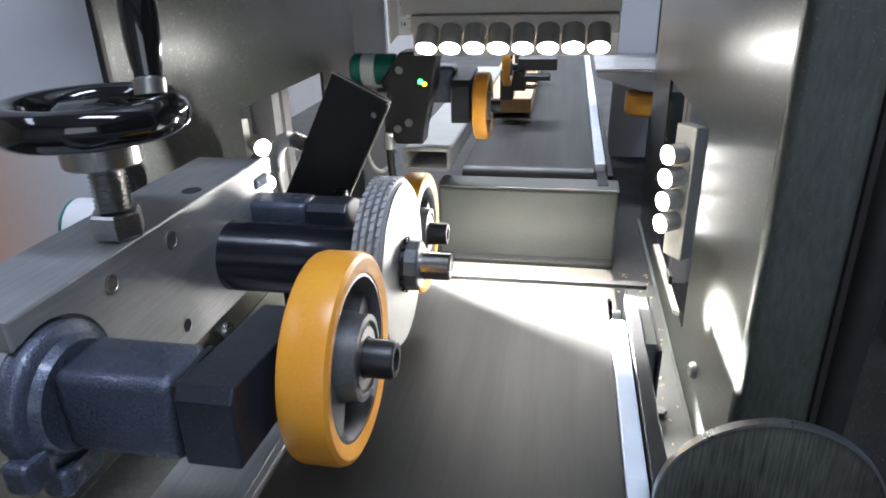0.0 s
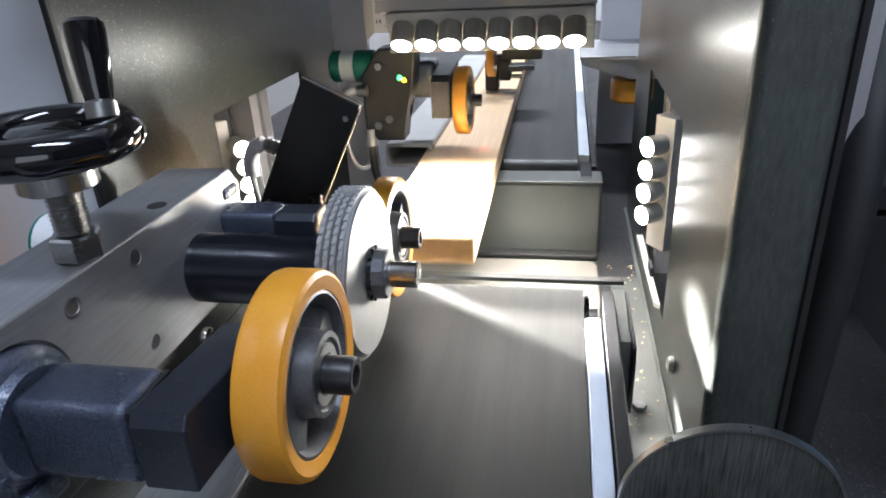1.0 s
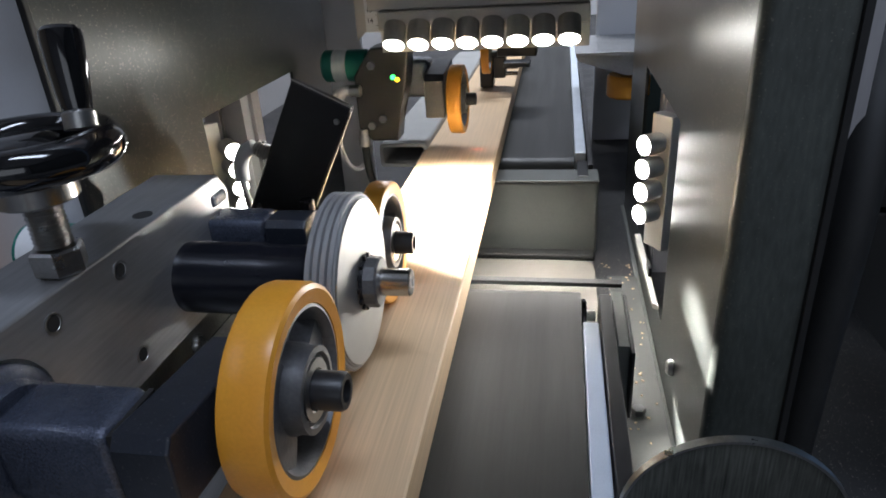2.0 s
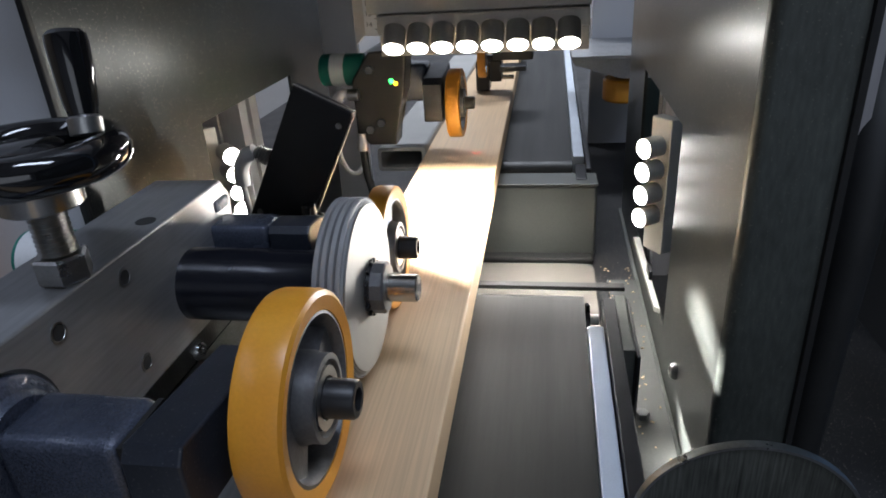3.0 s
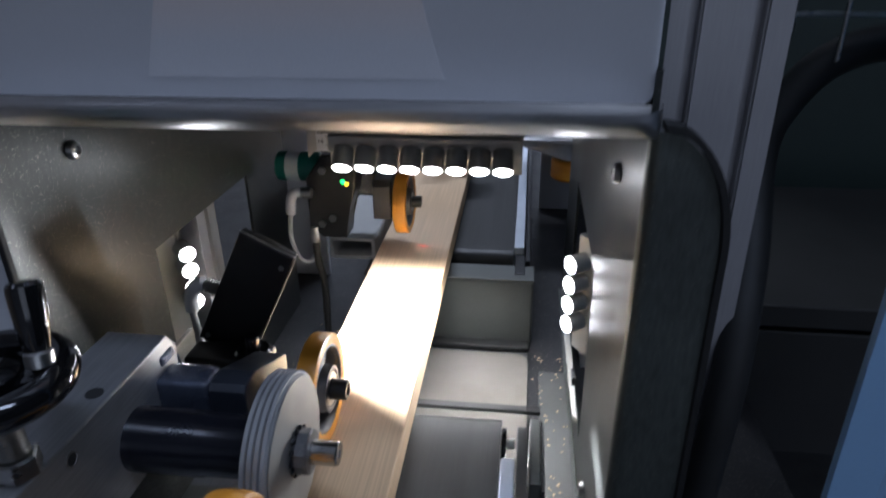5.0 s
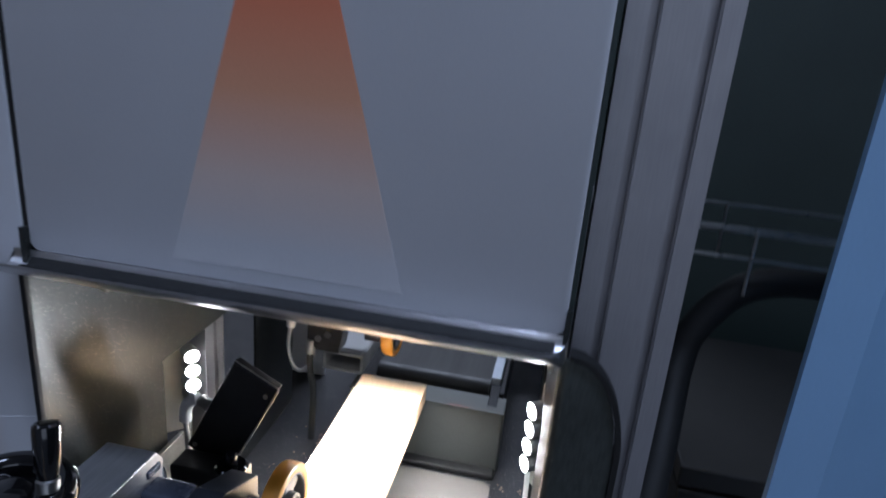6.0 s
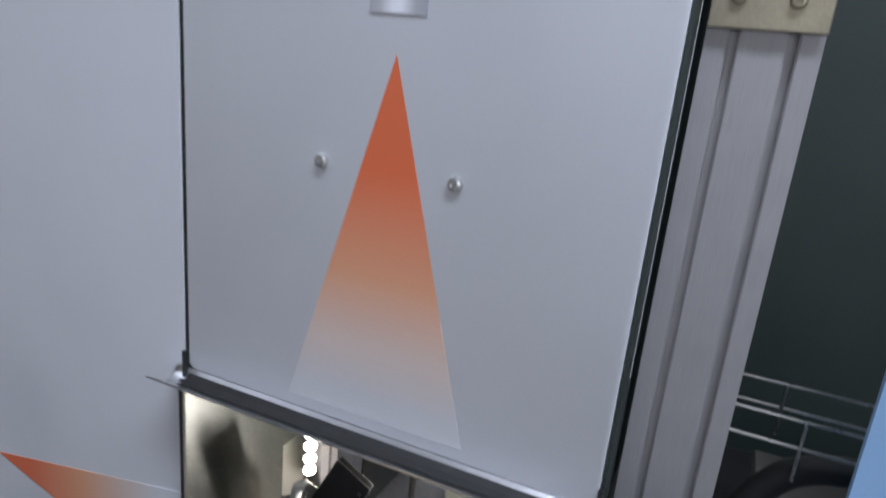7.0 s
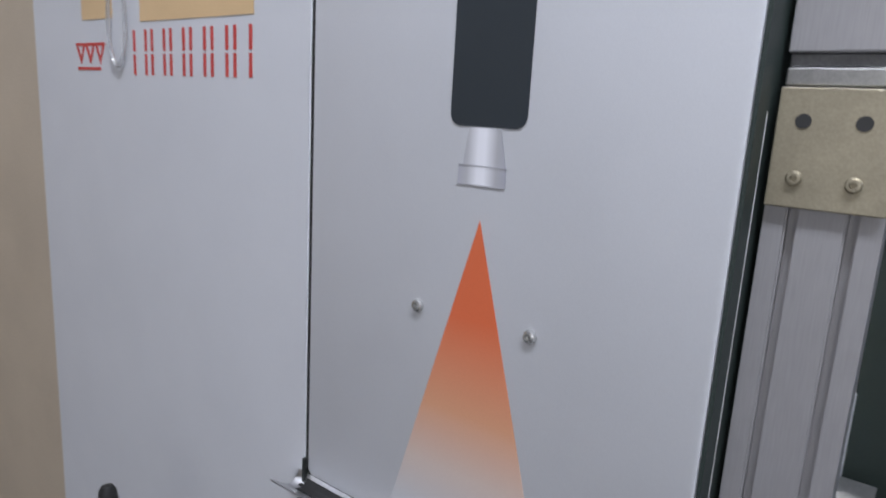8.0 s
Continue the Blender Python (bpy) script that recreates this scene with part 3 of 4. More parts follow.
# ---------------------------------------------------------------- wheels and arms
def roller_wheel(at, R, x0, x1, label):
    """A cast wheel with a polyurethane tyre, turning about x; its centre is the object's origin."""
    w = x1 - x0
    t = thing("wheel", label, "wheel", pose(*at), "yellow pressure wheels")
    a, b, c = -w / 2, w / 2, w * 0.13
    a0 = a
    inner = R * 0.80
    part("tyre", lathe([(inner, a + c * 0.4), (R - c * 1.1, a), (R - c * 0.3, a + c * 0.4), (R, a + c * 1.3), (R, b - c * 1.3), (R - c * 0.3, b - c * 0.4), (R - c * 1.1, b), (inner, b - c * 0.4)], "x", segments=72, closed=True), M_YELLOW, t, smooth=True)
    part("rim_ring", lathe([(inner * 0.90, a + c), (inner - 0.0001, a + c * 0.6), (inner - 0.0001, b - c * 0.6), (inner * 0.955, b - c * 0.5), (inner * 0.93, b - c * 1.2), (inner * 0.90, b - c * 2.2)], "x", segments=72, closed=True), M_RIM, t, smooth=True)
    hub = R * 0.41
    part("hub", lathe([(0, a + c), (hub * 1.05, a + c), (hub * 1.05, b - c * 2), (hub, b - c), (hub, b + c * 0.8), (hub * 0.86, b + c * 0.9), (hub * 0.82, b + c * 0.2), (hub * 0.5, b + c * 0.2), (0, b + c * 0.2)], "x", segments=48), M_RIM, t, smooth=True)
    part("bearing", lathe([(hub * 0.5, b + c * 0.2), (hub * 0.5, b + c * 0.75), (hub * 0.72, b + c * 0.75), (hub * 0.72, b + c * 0.2)], "x", segments=40), M_ZINC, t, smooth=True)
    web = bmesh.new()
    for mid, half in ((180, 64), (0, 30)):
        arc = [radians(mid - half + 2 * half * k / 10) for k in range(11)]
        outline = [(inner * 0.925 * math.cos(a), inner * 0.925 * math.sin(a)) for a in arc] + [(hub * 0.97 * math.cos(a), hub * 0.97 * math.sin(a)) for a in arc[::-1]]
        prism(outline, a0 + c * 1.5, b - c * 2.4, "yz", 0, web)
    part("web", web, M_RIM, t, "cast web with two windows")
    part("bolt", lathe([(0, b), (R * 0.185, b), (R * 0.185, b + R * 0.30), (R * 0.165, b + R * 0.33), (R * 0.11, b + R * 0.33), (R * 0.11, b + R * 0.2), (0, b + R * 0.2)], "x", segments=32), M_BLACK, t, "black socket cap screw", smooth=True)
    return t


def ribbed_wheel(at, R, x0, x1):
    t = thing("encoder_wheel", "steel measuring wheel with serrated ribs on its tread", "wheel", pose(*at))
    w = x1 - x0
    outline = [(0, -w / 2), (R * 0.97, -w / 2)]
    ribs = 4
    for k in range(ribs):
        h = -w / 2 + w * (k + 0.08) / ribs
        step = w / ribs
        outline += [(R * 0.92, h), (R, h + step * 0.1), (R, h + step * 0.66), (R * 0.92, h + step * 0.8)]
    outline += [(R * 0.975, w / 2 - 0.0006), (R * 0.965, w / 2), (0, w / 2)]
    bm = lathe(outline, "x", segments=120)
    part("tread", bm, M_GROOVE, t, smooth=True, angle=50)
    bm = bmesh.new()
    for k in range(ribs):
        h = -w / 2 + w * (k + 0.08) / ribs + w / ribs * 0.42
        for n in range(56):
            a = 2 * math.pi * (n + 0.5 * (k % 2)) / 56
            m = pose(0, 0, 0, math.degrees(a), 0, 0)
            box(h - w / ribs * 0.30, h + w / ribs * 0.14, -0.0010, 0.0010, R * 0.985, R * 1.022, 0, bm, m)
    tagged(part("serration", bm, M_GROOVE, t), kind="stuff")
    part("face_disc", cylinder(R * 0.955, w / 2, w / 2 + 0.0012, "x", bevel=0.0004, segments=96), M_FACE, t, "satin steel disc face", smooth=True)
    return t


def arms():
    axle = thing("axle", "black enamelled axle tube with a steel shaft end", "axle")
    y, z = 0.2947, 0.0754
    part("tube", lathe([(0, -0.190), (0.0225, -0.190), (0.0225, -0.171), (0.0195, -0.166), (0.0195, -0.120), (0.0185, -0.118), (0.0185, -0.0825), (0, -0.0825)], "x", (0, y, z), 56), M_BLACK_SATIN, axle, smooth=True)
    part("shaft", cylinder(0.0072, -0.066, -0.0405, "x", (0, y, z), 0.0008, 32), M_STEEL_TURNED, axle, "turned steel shaft end", smooth=True)
    # flat black disc in place of the bore's dark depth
    part("shaft_bore", cylinder(0.0025, -0.0404, -0.0402, "x", (0, y, z), 0, 16), M_BLACK, axle)
    bm = cylinder(0.0125, -0.0655, -0.0635, "x", (0, y, z), 0, 40)
    for k in range(13):
        box(-0.0653, -0.0637, -0.0013, 0.0013, 0.0120, 0.0150, 0, bm, Matrix.Translation((0, y, z)) @ pose(0, 0, 0, 360 / 13 * k, 0, 0))
    part("lock_washer", bm, M_BLACK, axle)
    nut = lathe([(0, -0.0633), (0.0135, -0.0633), (0.0135, -0.0575), (0.0125, -0.0565), (0, -0.0565)], "x", (0, y, z), 12)
    part("nut", nut, M_RIM, axle)
    # near swing arm
    arm = thing("swing_arm", "square cast arm in hammered black paint with a clamp block", "arm")
    part("square_tube", box(-0.1560, -0.1105, 0.1480, 0.1760, 0.0625, 0.0968, 0.0045, segments=4), M_CAST, arm, smooth=True)
    part("seam", box(-0.1105, -0.1085, 0.1495, 0.1750, 0.0640, 0.0952), M_RUBBER_AND_SHADE, arm)
    block = [(0.1465, 0.0655), (0.2160, 0.0600), (0.2160, 0.0905), (0.1500, 0.0968), (0.1465, 0.0918)]
    part("clamp_block", prism(block, -0.1085, -0.0875, "yz", 0.0010), M_BLOCK, arm)
    part("pivot_flange", lathe([(0, -0.1700), (0.0262, -0.1700), (0.0275, -0.1685), (0.0275, -0.1625), (0.0262, -0.1605), (0.0225, -0.1590), (0.0205, -0.1555), (0, -0.1555)], "x", (0, 0.1605, 0.0795), 48), M_CAST, arm, smooth=True)
    part("flange_key", box(-0.1690, -0.1575, 0.1300, 0.1430, 0.0570, 0.0700, 0.0025), M_CAST, arm)
    part("stop_lug", box(-0.1690, -0.1570, 0.1430, 0.1640, 0.0440, 0.0560, 0.0025), M_CAST, arm)
    part("axle_pin", cylinder(0.0060, -0.0880, -0.0740, "x", (0, 0.2018, 0.0774), 0, 24), M_BLACK, arm, smooth=True)
    arm2 = thing("swing_arm", "square cast arm in hammered black paint behind the axle", "arm")
    part("square_tube", box(-0.1660, -0.1305, 0.3215, 0.3440, 0.0630, 0.0968, 0.0035, segments=3), M_CAST, arm2, smooth=True)
    block = [(0.3210, 0.0640), (0.3900, 0.0450), (0.3900, 0.0755), (0.3400, 0.0960), (0.3245, 0.0965), (0.3210, 0.0930)]
    part("clamp_block", prism(block, -0.1300, -0.1060, "yz", 0.0010), M_BLOCK, arm2)
    part("pivot_flange", lathe([(0, -0.1760), (0.0262, -0.1760), (0.0275, -0.1745), (0.0275, -0.1700), (0.0262, -0.1680), (0.0215, -0.1660), (0, -0.1660)], "x", (0, 0.3340, 0.0800), 48), M_CAST, arm2, smooth=True)
    part("flange_key", box(-0.1720, -0.1620, 0.3300, 0.3460, 0.1010, 0.1080, 0.0020), M_CAST, arm2)
    part("axle_pin", cylinder(0.0070, -0.1060, -0.0800, "x", (0, 0.3713, 0.0613), 0, 24), M_BLACK, arm2, smooth=True)
    arm3 = thing("swing_arm", "square dark arm holding a far pressure wheel", "arm")
    part("square_tube", box(-0.150, -0.1062, 0.703, 0.735, 0.078, 0.118, 0.005, segments=3), M_CAST, arm3, smooth=True)
    part("clamp_block", prism([(0.672, 0.064), (0.736, 0.070), (0.736, 0.113), (0.678, 0.108), (0.672, 0.102)], -0.1058, -0.0852, "yz", 0.0015), M_BLOCK, arm3)
    part("axle_pin", cylinder(0.006, -0.093, -0.062, "x", (0, 0.69, 0.079), 0, 24), M_BLACK, arm3, smooth=True)


def mounting_bar():
    bar = thing("mounting_bar", "thick machined steel bar with threaded holes", "bar")
    notch = [(0.1605 + 0.0292 * math.cos(radians(a)), 0.0795 + 0.0292 * math.sin(radians(a))) for a in range(119, -42, -7)]
    outline = [(0.146, 0.117), (0.146, 0.1065)] + notch + [(0.1900, 0.0475), (0.330, 0.0475), (0.345, 0.060), (0.3515, 0.106), (0.3430, 0.117)]
    part("body", prism(outline, -0.205, -0.164, "yz", 0.0012), M_STEEL, bar)
    for y, z in ((0.2428, 0.1064), (0.198, 0.1056), (0.241, 0.0614)):
        part("threaded_hole", lathe([(0.0045, 0.0002), (0.0045, 0.0006), (0.0036, 0.0006), (0.0034, 0.0002)], "x", (-0.164, y, z), 20, closed=True), M_ZINC, bar, smooth=True)
        # the shaded depth of the hole, put on as a flat black disc
        part("hole_core", cylinder(0.0036, 0, 0.0003, "x", (-0.164, y, z), 0, 20), M_INK, bar)
    part("hole_core", cylinder(0.0050, 0, 0.0003, "z", (-0.1741, 0.2819, 0.117), 0, 20), M_INK, bar)
    lower = thing("support_plate", "dusty steel angle strip below the mounting bar", "plate")
    part("upright", box(-0.2268, -0.2222, 0.10, 0.47, -0.0265, 0.040, 0.0012), M_STEEL_DUSTY, lower)
    part("ledge", box(-0.2222, -0.1665, 0.10, 0.47, -0.0300, -0.0268, 0.0008), M_STEEL_DUSTY, lower)
    part("bracket", box(-0.2310, -0.2275, 0.12, 0.30, -0.094, 0.045, 0.001), M_STEEL, lower)
    screw("screw", "bright button head screw in the angle strip", (-0.2221, 0.366, -0.019), pose(0, 0, 0, 0, 90, 0), 0.0072, M_SCREW)


def handwheel():
    t = thing("handwheel", "glossy black handwheel with a revolving grip on a threaded stud", "handwheel", pose(-0.1725, 0.221, 0))
    part("hex_nut", hexagon(0.019, 0.1175, 0.129), M_ZINC, t, "zinc plated hex nut")
    bm = bmesh.new()
    outline = [(0, 0.129)]
    for k in range(10):
        h = 0.129 + 0.0021 * k
        outline += [(0.0058, h), (0.0076, h + 0.0010)]
    outline += [(0, 0.152)]
    part("stud", lathe(outline, segments=28, bm=bm), M_ZINC, t, "zinc plated threaded stud")
    part("sleeve", lathe([(0, 0.1495), (0.0150, 0.1495), (0.0158, 0.1503), (0.0158, 0.1615), (0, 0.1615)], segments=40), M_STEEL_TURNED, t, "turned steel sleeve", smooth=True)
    part("boss", lathe([(0, 0.1617), (0.0185, 0.1617), (0.020, 0.1635), (0.020, 0.1655), (0.014, 0.168), (0.014, 0.1735), (0.011, 0.1755), (0, 0.1755)], segments=40), M_BLACK_GLOSS, t, smooth=True)
    R, r = 0.0310, 0.0080
    ring = []
    for k in range(20):
        a = 2 * math.pi * k / 20
        ring.append((R + r * 0.85 * math.cos(a), 0.1695 + r * math.sin(a)))
    part("rim", lathe(ring, segments=72, closed=True), M_BLACK_GLOSS, t, smooth=True, angle=60)
    part("dish", lathe([(0.0135, 0.1640), (0.0275, 0.1625), (0.0275, 0.1655), (0.0135, 0.1670)], segments=56, closed=True), M_BLACK_GLOSS, t, smooth=True)
    for k in range(3):
        bm = box(0.010, 0.027, -0.006, 0.006, 0.164, 0.171, 0.0025, m=pose(0, 0, 0, 0, 0, 120 * k + 20))
        part("spoke", bm, M_BLACK_GLOSS, t, smooth=True)
    lean = pose(0.0240, 0.0060, 0.1765, -15, -8, 0)
    part("ferrule", lathe([(0, 0), (0.0062, 0), (0.0062, 0.006), (0.005, 0.007), (0, 0.007)], segments=28, m=lean), M_ZINC, t, "bright steel ferrule", smooth=True)
    part("grip", lathe([(0, 0.007), (0.0052, 0.007), (0.0062, 0.012), (0.0071, 0.023), (0.0077, 0.0335), (0.0075, 0.0365), (0.0062, 0.0380), (0.0045, 0.0383), (0, 0.0379)], segments=36, m=lean), M_BLACK_GLOSS, t, "tapered glossy black grip", smooth=True)


def side_motor():
    t = thing("motor", "green cylindrical motor with a white label behind the bar", "motor")
    part("casing", cylinder(0.0165, -0.262, -0.2075, "x", (0, 0.298, 0.087), 0.002), M_GREEN, t, smooth=True)
    part("label", cylinder(0.0167, -0.258, -0.240, "x", (0, 0.298, 0.087), 0), M_LABEL, t, "white printed label", smooth=True)



def clamp_lever():
    """A clamp lever that stands left of the handwheel, before the front panel."""
    t = thing("clamp_lever", "black clamp lever with a looped grip before the white panel", "lever")
    part("grip", lathe([(0, -0.050), (0.0085, -0.050), (0.0095, -0.020), (0.0085, -0.006), (0.0055, -0.0008), (0, 0)], m=pose(-0.411, 0.2165, 0.234, 0, -8, 0), segments=20), M_RUBBER_AND_SHADE, t, smooth=True)
    part("loop", tube([(-0.404, 0.2165, 0.213), (-0.394, 0.217, 0.204), (-0.391, 0.217, 0.190), (-0.397, 0.217, 0.172)], 0.0032, 10), M_RUBBER_AND_SHADE, t, smooth=True)
    part("post", cylinder(0.0075, -0.1, 0.186, "z", (-0.405, 0.2165, 0), 0.001, 20), M_RUBBER_AND_SHADE, t, smooth=True)


def camera_box():
    """The tilted black sensor housing on its swivel foot."""
    t = thing("sensor_housing", "tilted black sensor housing with bright thin edge bands", "sensor")
    a = 27.0
    m = Matrix.Translation((-0.1487, 0.4255, 0.0975)) @ pose(0, 0, 0, 0, a, 0)
    part("body", box(-0.022, 0.022, 0, 0.010, -0.0525, 0.0525, 0.0012, m=m), M_BLACK, t)
    part("edge_trim", box(0.0222, 0.0232, 0.0005, 0.003, -0.052, 0.050, 0.0003, m=m), M_ZINC, t, "bright thin edge band")
    part("rim_top", box(-0.022, 0.022, 0.0005, 0.002, 0.0526, 0.0532, 0, m=m), M_ZINC, t)
    for u, v in ((0.016, 0.040), (-0.016, -0.046)):
        part("screw_head", lathe([(0, 0.0), (0.0022, 0), (0.0018, 0.0012), (0, 0.0012)], "y", m=m @ Matrix.Translation((u, -0.0001, v)) @ pose(0, 0, 0, 180, 0, 0), segments=14), M_ZINC, t)
    part("rear_fin", box(0.0150, 0.0200, 0.0101, 0.020, -0.052, -0.005, 0.0008, m=m), M_ZINC, t)
    ring = [(0.0035, 0)]
    for k in range(5):
        ring += [(0.0056, 0.001 + 0.002 * k), (0.0062, 0.002 + 0.002 * k)]
    ring += [(0.0035, 0.012)]
    plug = m @ Matrix.Translation((-0.022, 0.005, -0.006)) @ pose(0, 0, 0, 0, -90, 0)
    part("plug_ring", lathe(ring, m=plug, segments=24), M_ZINC, t, "knurled metal plug ring")
    tip = plug @ Vector((0, 0, 0.012))
    part("plug_elbow", tube([tip, tip + Vector((-0.008, 0, -0.004)), tip + Vector((-0.014, 0.002, -0.014)), tip + Vector((-0.015, 0.002, -0.026))], 0.0055, 14), M_LABEL, t, "pale moulded plug elbow", smooth=True)
    part("cable", tube([tip + Vector((-0.015, 0.002, -0.026)), tip + Vector((-0.014, 0.003, -0.05)), tip + Vector((-0.010, 0.0, -0.09)), (-0.205, 0.42, -0.09)], 0.0024, 10), M_CABLE, t, "grey cable", smooth=True)
    base = thing("swivel_base", "black clamp base under the sensor housing", "base")
    part("block", box(-0.192, -0.128, 0.398, 0.424, 0.024, 0.0595, 0.002), M_BLACK, base)
    part("knob", cylinder(0.014, 0.0597, 0.066, "z", (-0.139, 0.4075, 0), 0.002), M_BLACK_GLOSS, base, smooth=True)
    part("cap_screw", cylinder(0.0052, 0.0660, 0.0765, "z", (-0.139, 0.4075, 0), 0.001, 20), M_BLACK_SATIN, base, smooth=True)
    part("post", box(-0.19, -0.15, 0.40, 0.45, -0.0945, 0.0238, 0.002), M_BLACK, base)


def far_side():
    s = thing("sensor_unit", "angular dark grey sensor unit with green and amber lights", "sensor")
    out = [(-0.178, 0.062), (-0.178, 0.118), (-0.158, 0.146), (-0.118, 0.149), (-0.124, 0.105), (-0.134, 0.078), (-0.137, 0.050), (-0.165, 0.050)]
    out = [(x, z - 0.009) for x, z in out]
    part("body", prism(out, 0.6675, 0.70, "xz", 0.002), M_BLACK, s)
    for x, z in ((-0.158, 0.130), (-0.1505, 0.075), (-0.163, 0.068)):
        part("bolt", hexagon(0.008, 0, 0.003, "y", (x, 0.6645, z - 0.010)), M_ZINC, s)
    part("green_light", cylinder(0.0026, 0, 0.001, "y", (-0.1362, 0.6664, 0.1080), 0, 16), M_GREEN_LED, s, "glowing green indicator")
    part("amber_light", cylinder(0.0022, 0, 0.001, "y", (-0.1318, 0.6664, 0.1055), 0, 16), M_AMBER_LED, s, "glowing amber indicator")
    motor = thing("motor", "green cylindrical motor with a white label", "motor")
    part("casing", cylinder(0.0165, -0.215, -0.166, "x", (0, 0.690, 0.117), 0.002), M_GREEN, motor, smooth=True)
    part("label", cylinder(0.0167, -0.203, -0.188, "x", (0, 0.690, 0.117), 0), M_LABEL, motor, "white printed label", smooth=True)
    part("collar", cylinder(0.012, -0.166, -0.155, "x", (0, 0.690, 0.117), 0.001), M_BLACK, motor, smooth=True)
    elbow = thing("cable_plug", "pale angled cable plug with a hanging grey cable", "plug")
    part("ring", cylinder(0.0062, -0.182, -0.170, "x", (0, 0.662, 0.096), 0.0008, 20), M_ZINC, elbow, smooth=True)
    part("elbow", tube([(-0.182, 0.662, 0.096), (-0.188, 0.661, 0.096), (-0.1935, 0.660, 0.090), (-0.196, 0.660, 0.072)], 0.0058, 14), M_LABEL, elbow, smooth=True)
    part("cable", tube([(-0.196, 0.660, 0.074), (-0.199, 0.660, 0.045), (-0.192, 0.660, 0.018), (-0.180, 0.665, 0.012), (-0.172, 0.68, 0.03)], 0.0025, 10), M_CABLE, elbow, smooth=True)
    drop = thing("cable_plug", "black cable plug hanging below the sensor unit", "plug")
    part("ring", lathe([(0, 0.036), (0.0062, 0.036), (0.0062, 0.044), (0.0050, 0.046), (0.0050, 0.054), (0, 0.054)], "z", (-0.1735, 0.668, 0), 18), M_ZINC, drop, smooth=True)
    part("cable", tube([(-0.1735, 0.668, 0.037), (-0.1725, 0.668, 0.01), (-0.168, 0.668, -0.02), (-0.17, 0.67, -0.09)], 0.0042, 12), M_RUBBER_AND_SHADE, drop, smooth=True)
    rect = thing("rectangular_tube", "white painted rectangular steel tube with an open end", "tube")
    bm = bmesh.new()
    outer, inner = rounded(-0.1645, -0.111, 0.0045, 0.0308, 0.004), rounded(-0.161, -0.1145, 0.008, 0.0273, 0.003)
    rings = [[bm.verts.new((x, y, z)) for x, z in o] for o, y in ((outer, 0.69), (outer, 1.3), (inner, 1.3), (inner, 0.69))]
    for a, b in zip(rings, rings[1:] + rings[:1]):
        for k in range(len(a)):
            n = (k + 1) % len(a)
            bm.faces.new((a[k], a[n], b[n], b[k]))
    part("wall", bm, M_TUBE, rect, smooth=True)
    tagged(part("back_panel", box(-0.30, -0.215, 0.83, 0.84, -0.094, 0.5, 0.002), M_PAINT), "pale painted rear panel", "panel")
    tagged(part("back_panel", box(0.086, 0.15, 1.12, 1.13, -0.094, 0.22, 0.002), M_PAINT), "pale painted rear panel", "panel")
    # End panel kept white so it bounces the rear lamp's light.
    tagged(part("back_panel", box(-0.60, 0.26, 2.9, 2.92, -0.094, 0.9, 0.002), M_PAINT), "white painted panel closing the far end", "panel")
    guide = thing("guide_plate", "grey folded steel guide cover above a side roller", "plate")
    part("plate", prism([(0.052, 0.955), (0.118, 0.955), (0.20, 0.935), (0.20, 1.12), (0.052, 1.12)], 0.074, 0.078, "xy", 0.001), M_STEEL, guide)
    part("skirt", prism([(0.052, 0.0735), (0.200, 0.0735), (0.200, 0.046), (0.120, 0.046), (0.094, 0.054), (0.056, 0.066)], 0.958, 0.962, "xz", 0.0006), M_STEEL, guide)
    part("axle_boss", cylinder(0.016, 0.0405, 0.0455, "z", (0.129, 1.0, 0), 0.001, 28), M_BLACK, guide, smooth=True)
    roller = thing("wheel", "yellow side roller on an upright axis", "wheel", pose(0.129, 1.0, 0.0235), "yellow pressure wheels")
    part("tyre", lathe([(0.012, -0.016), (0.028, -0.016), (0.0305, -0.013), (0.0305, 0.013), (0.028, 0.016), (0.012, 0.016)], segments=48, closed=True), M_YELLOW, roller, smooth=True)
    part("hub", cylinder(0.0119, -0.0165, 0.0168, bevel=0.001), M_BLACK, roller, smooth=True)
    g = thing("pressure_clamp", "dark pressure clamp with steel shafts over the far belt", "clamp")
    part("head_block", box(-0.060, -0.002, 0.985, 1.030, 0.071, 0.088, 0.002), M_BLACK, g)
    part("head_plate", box(-0.048, -0.011, 0.955, 0.984, 0.061, 0.068, 0.001), M_BLOCK, g)
    part("stem", box(-0.086, -0.066, 0.990, 1.020, 0.0265, 0.0705, 0.002), M_BLACK, g)
    part("shaft_block", box(-0.0655, -0.048, 0.990, 1.020, 0.040, 0.0705, 0.002), M_BLACK, g)
    for z in (0.0465, 0.0560):
        part("shaft", cylinder(0.0032, -0.0476, -0.030, "x", (0, 0.992, z), 0.0006, 20), M_STEEL_TURNED, g, smooth=True)
    g = thing("pressure_clamp", "dim pressure clamp further along the far belt", "clamp")
    part("head_block", box(-0.110, -0.020, 1.30, 1.34, 0.060, 0.085, 0.002), M_BLACK, g)
    part("stem", box(-0.090, -0.060, 1.305, 1.335, 0.026, 0.0595, 0.002), M_BLACK, g)


# ---------------------------------------------------------------- the cabinet above
DOOR_Y = 0.323


def flat_print(name, outline, mat, label, depth=0.0006, parent=None, y=None):
    y = DOOR_Y if y is None else y
    ob = part(name, prism(outline, y - depth, y - 0.0001, "xz"), mat, parent, label)
    return ob


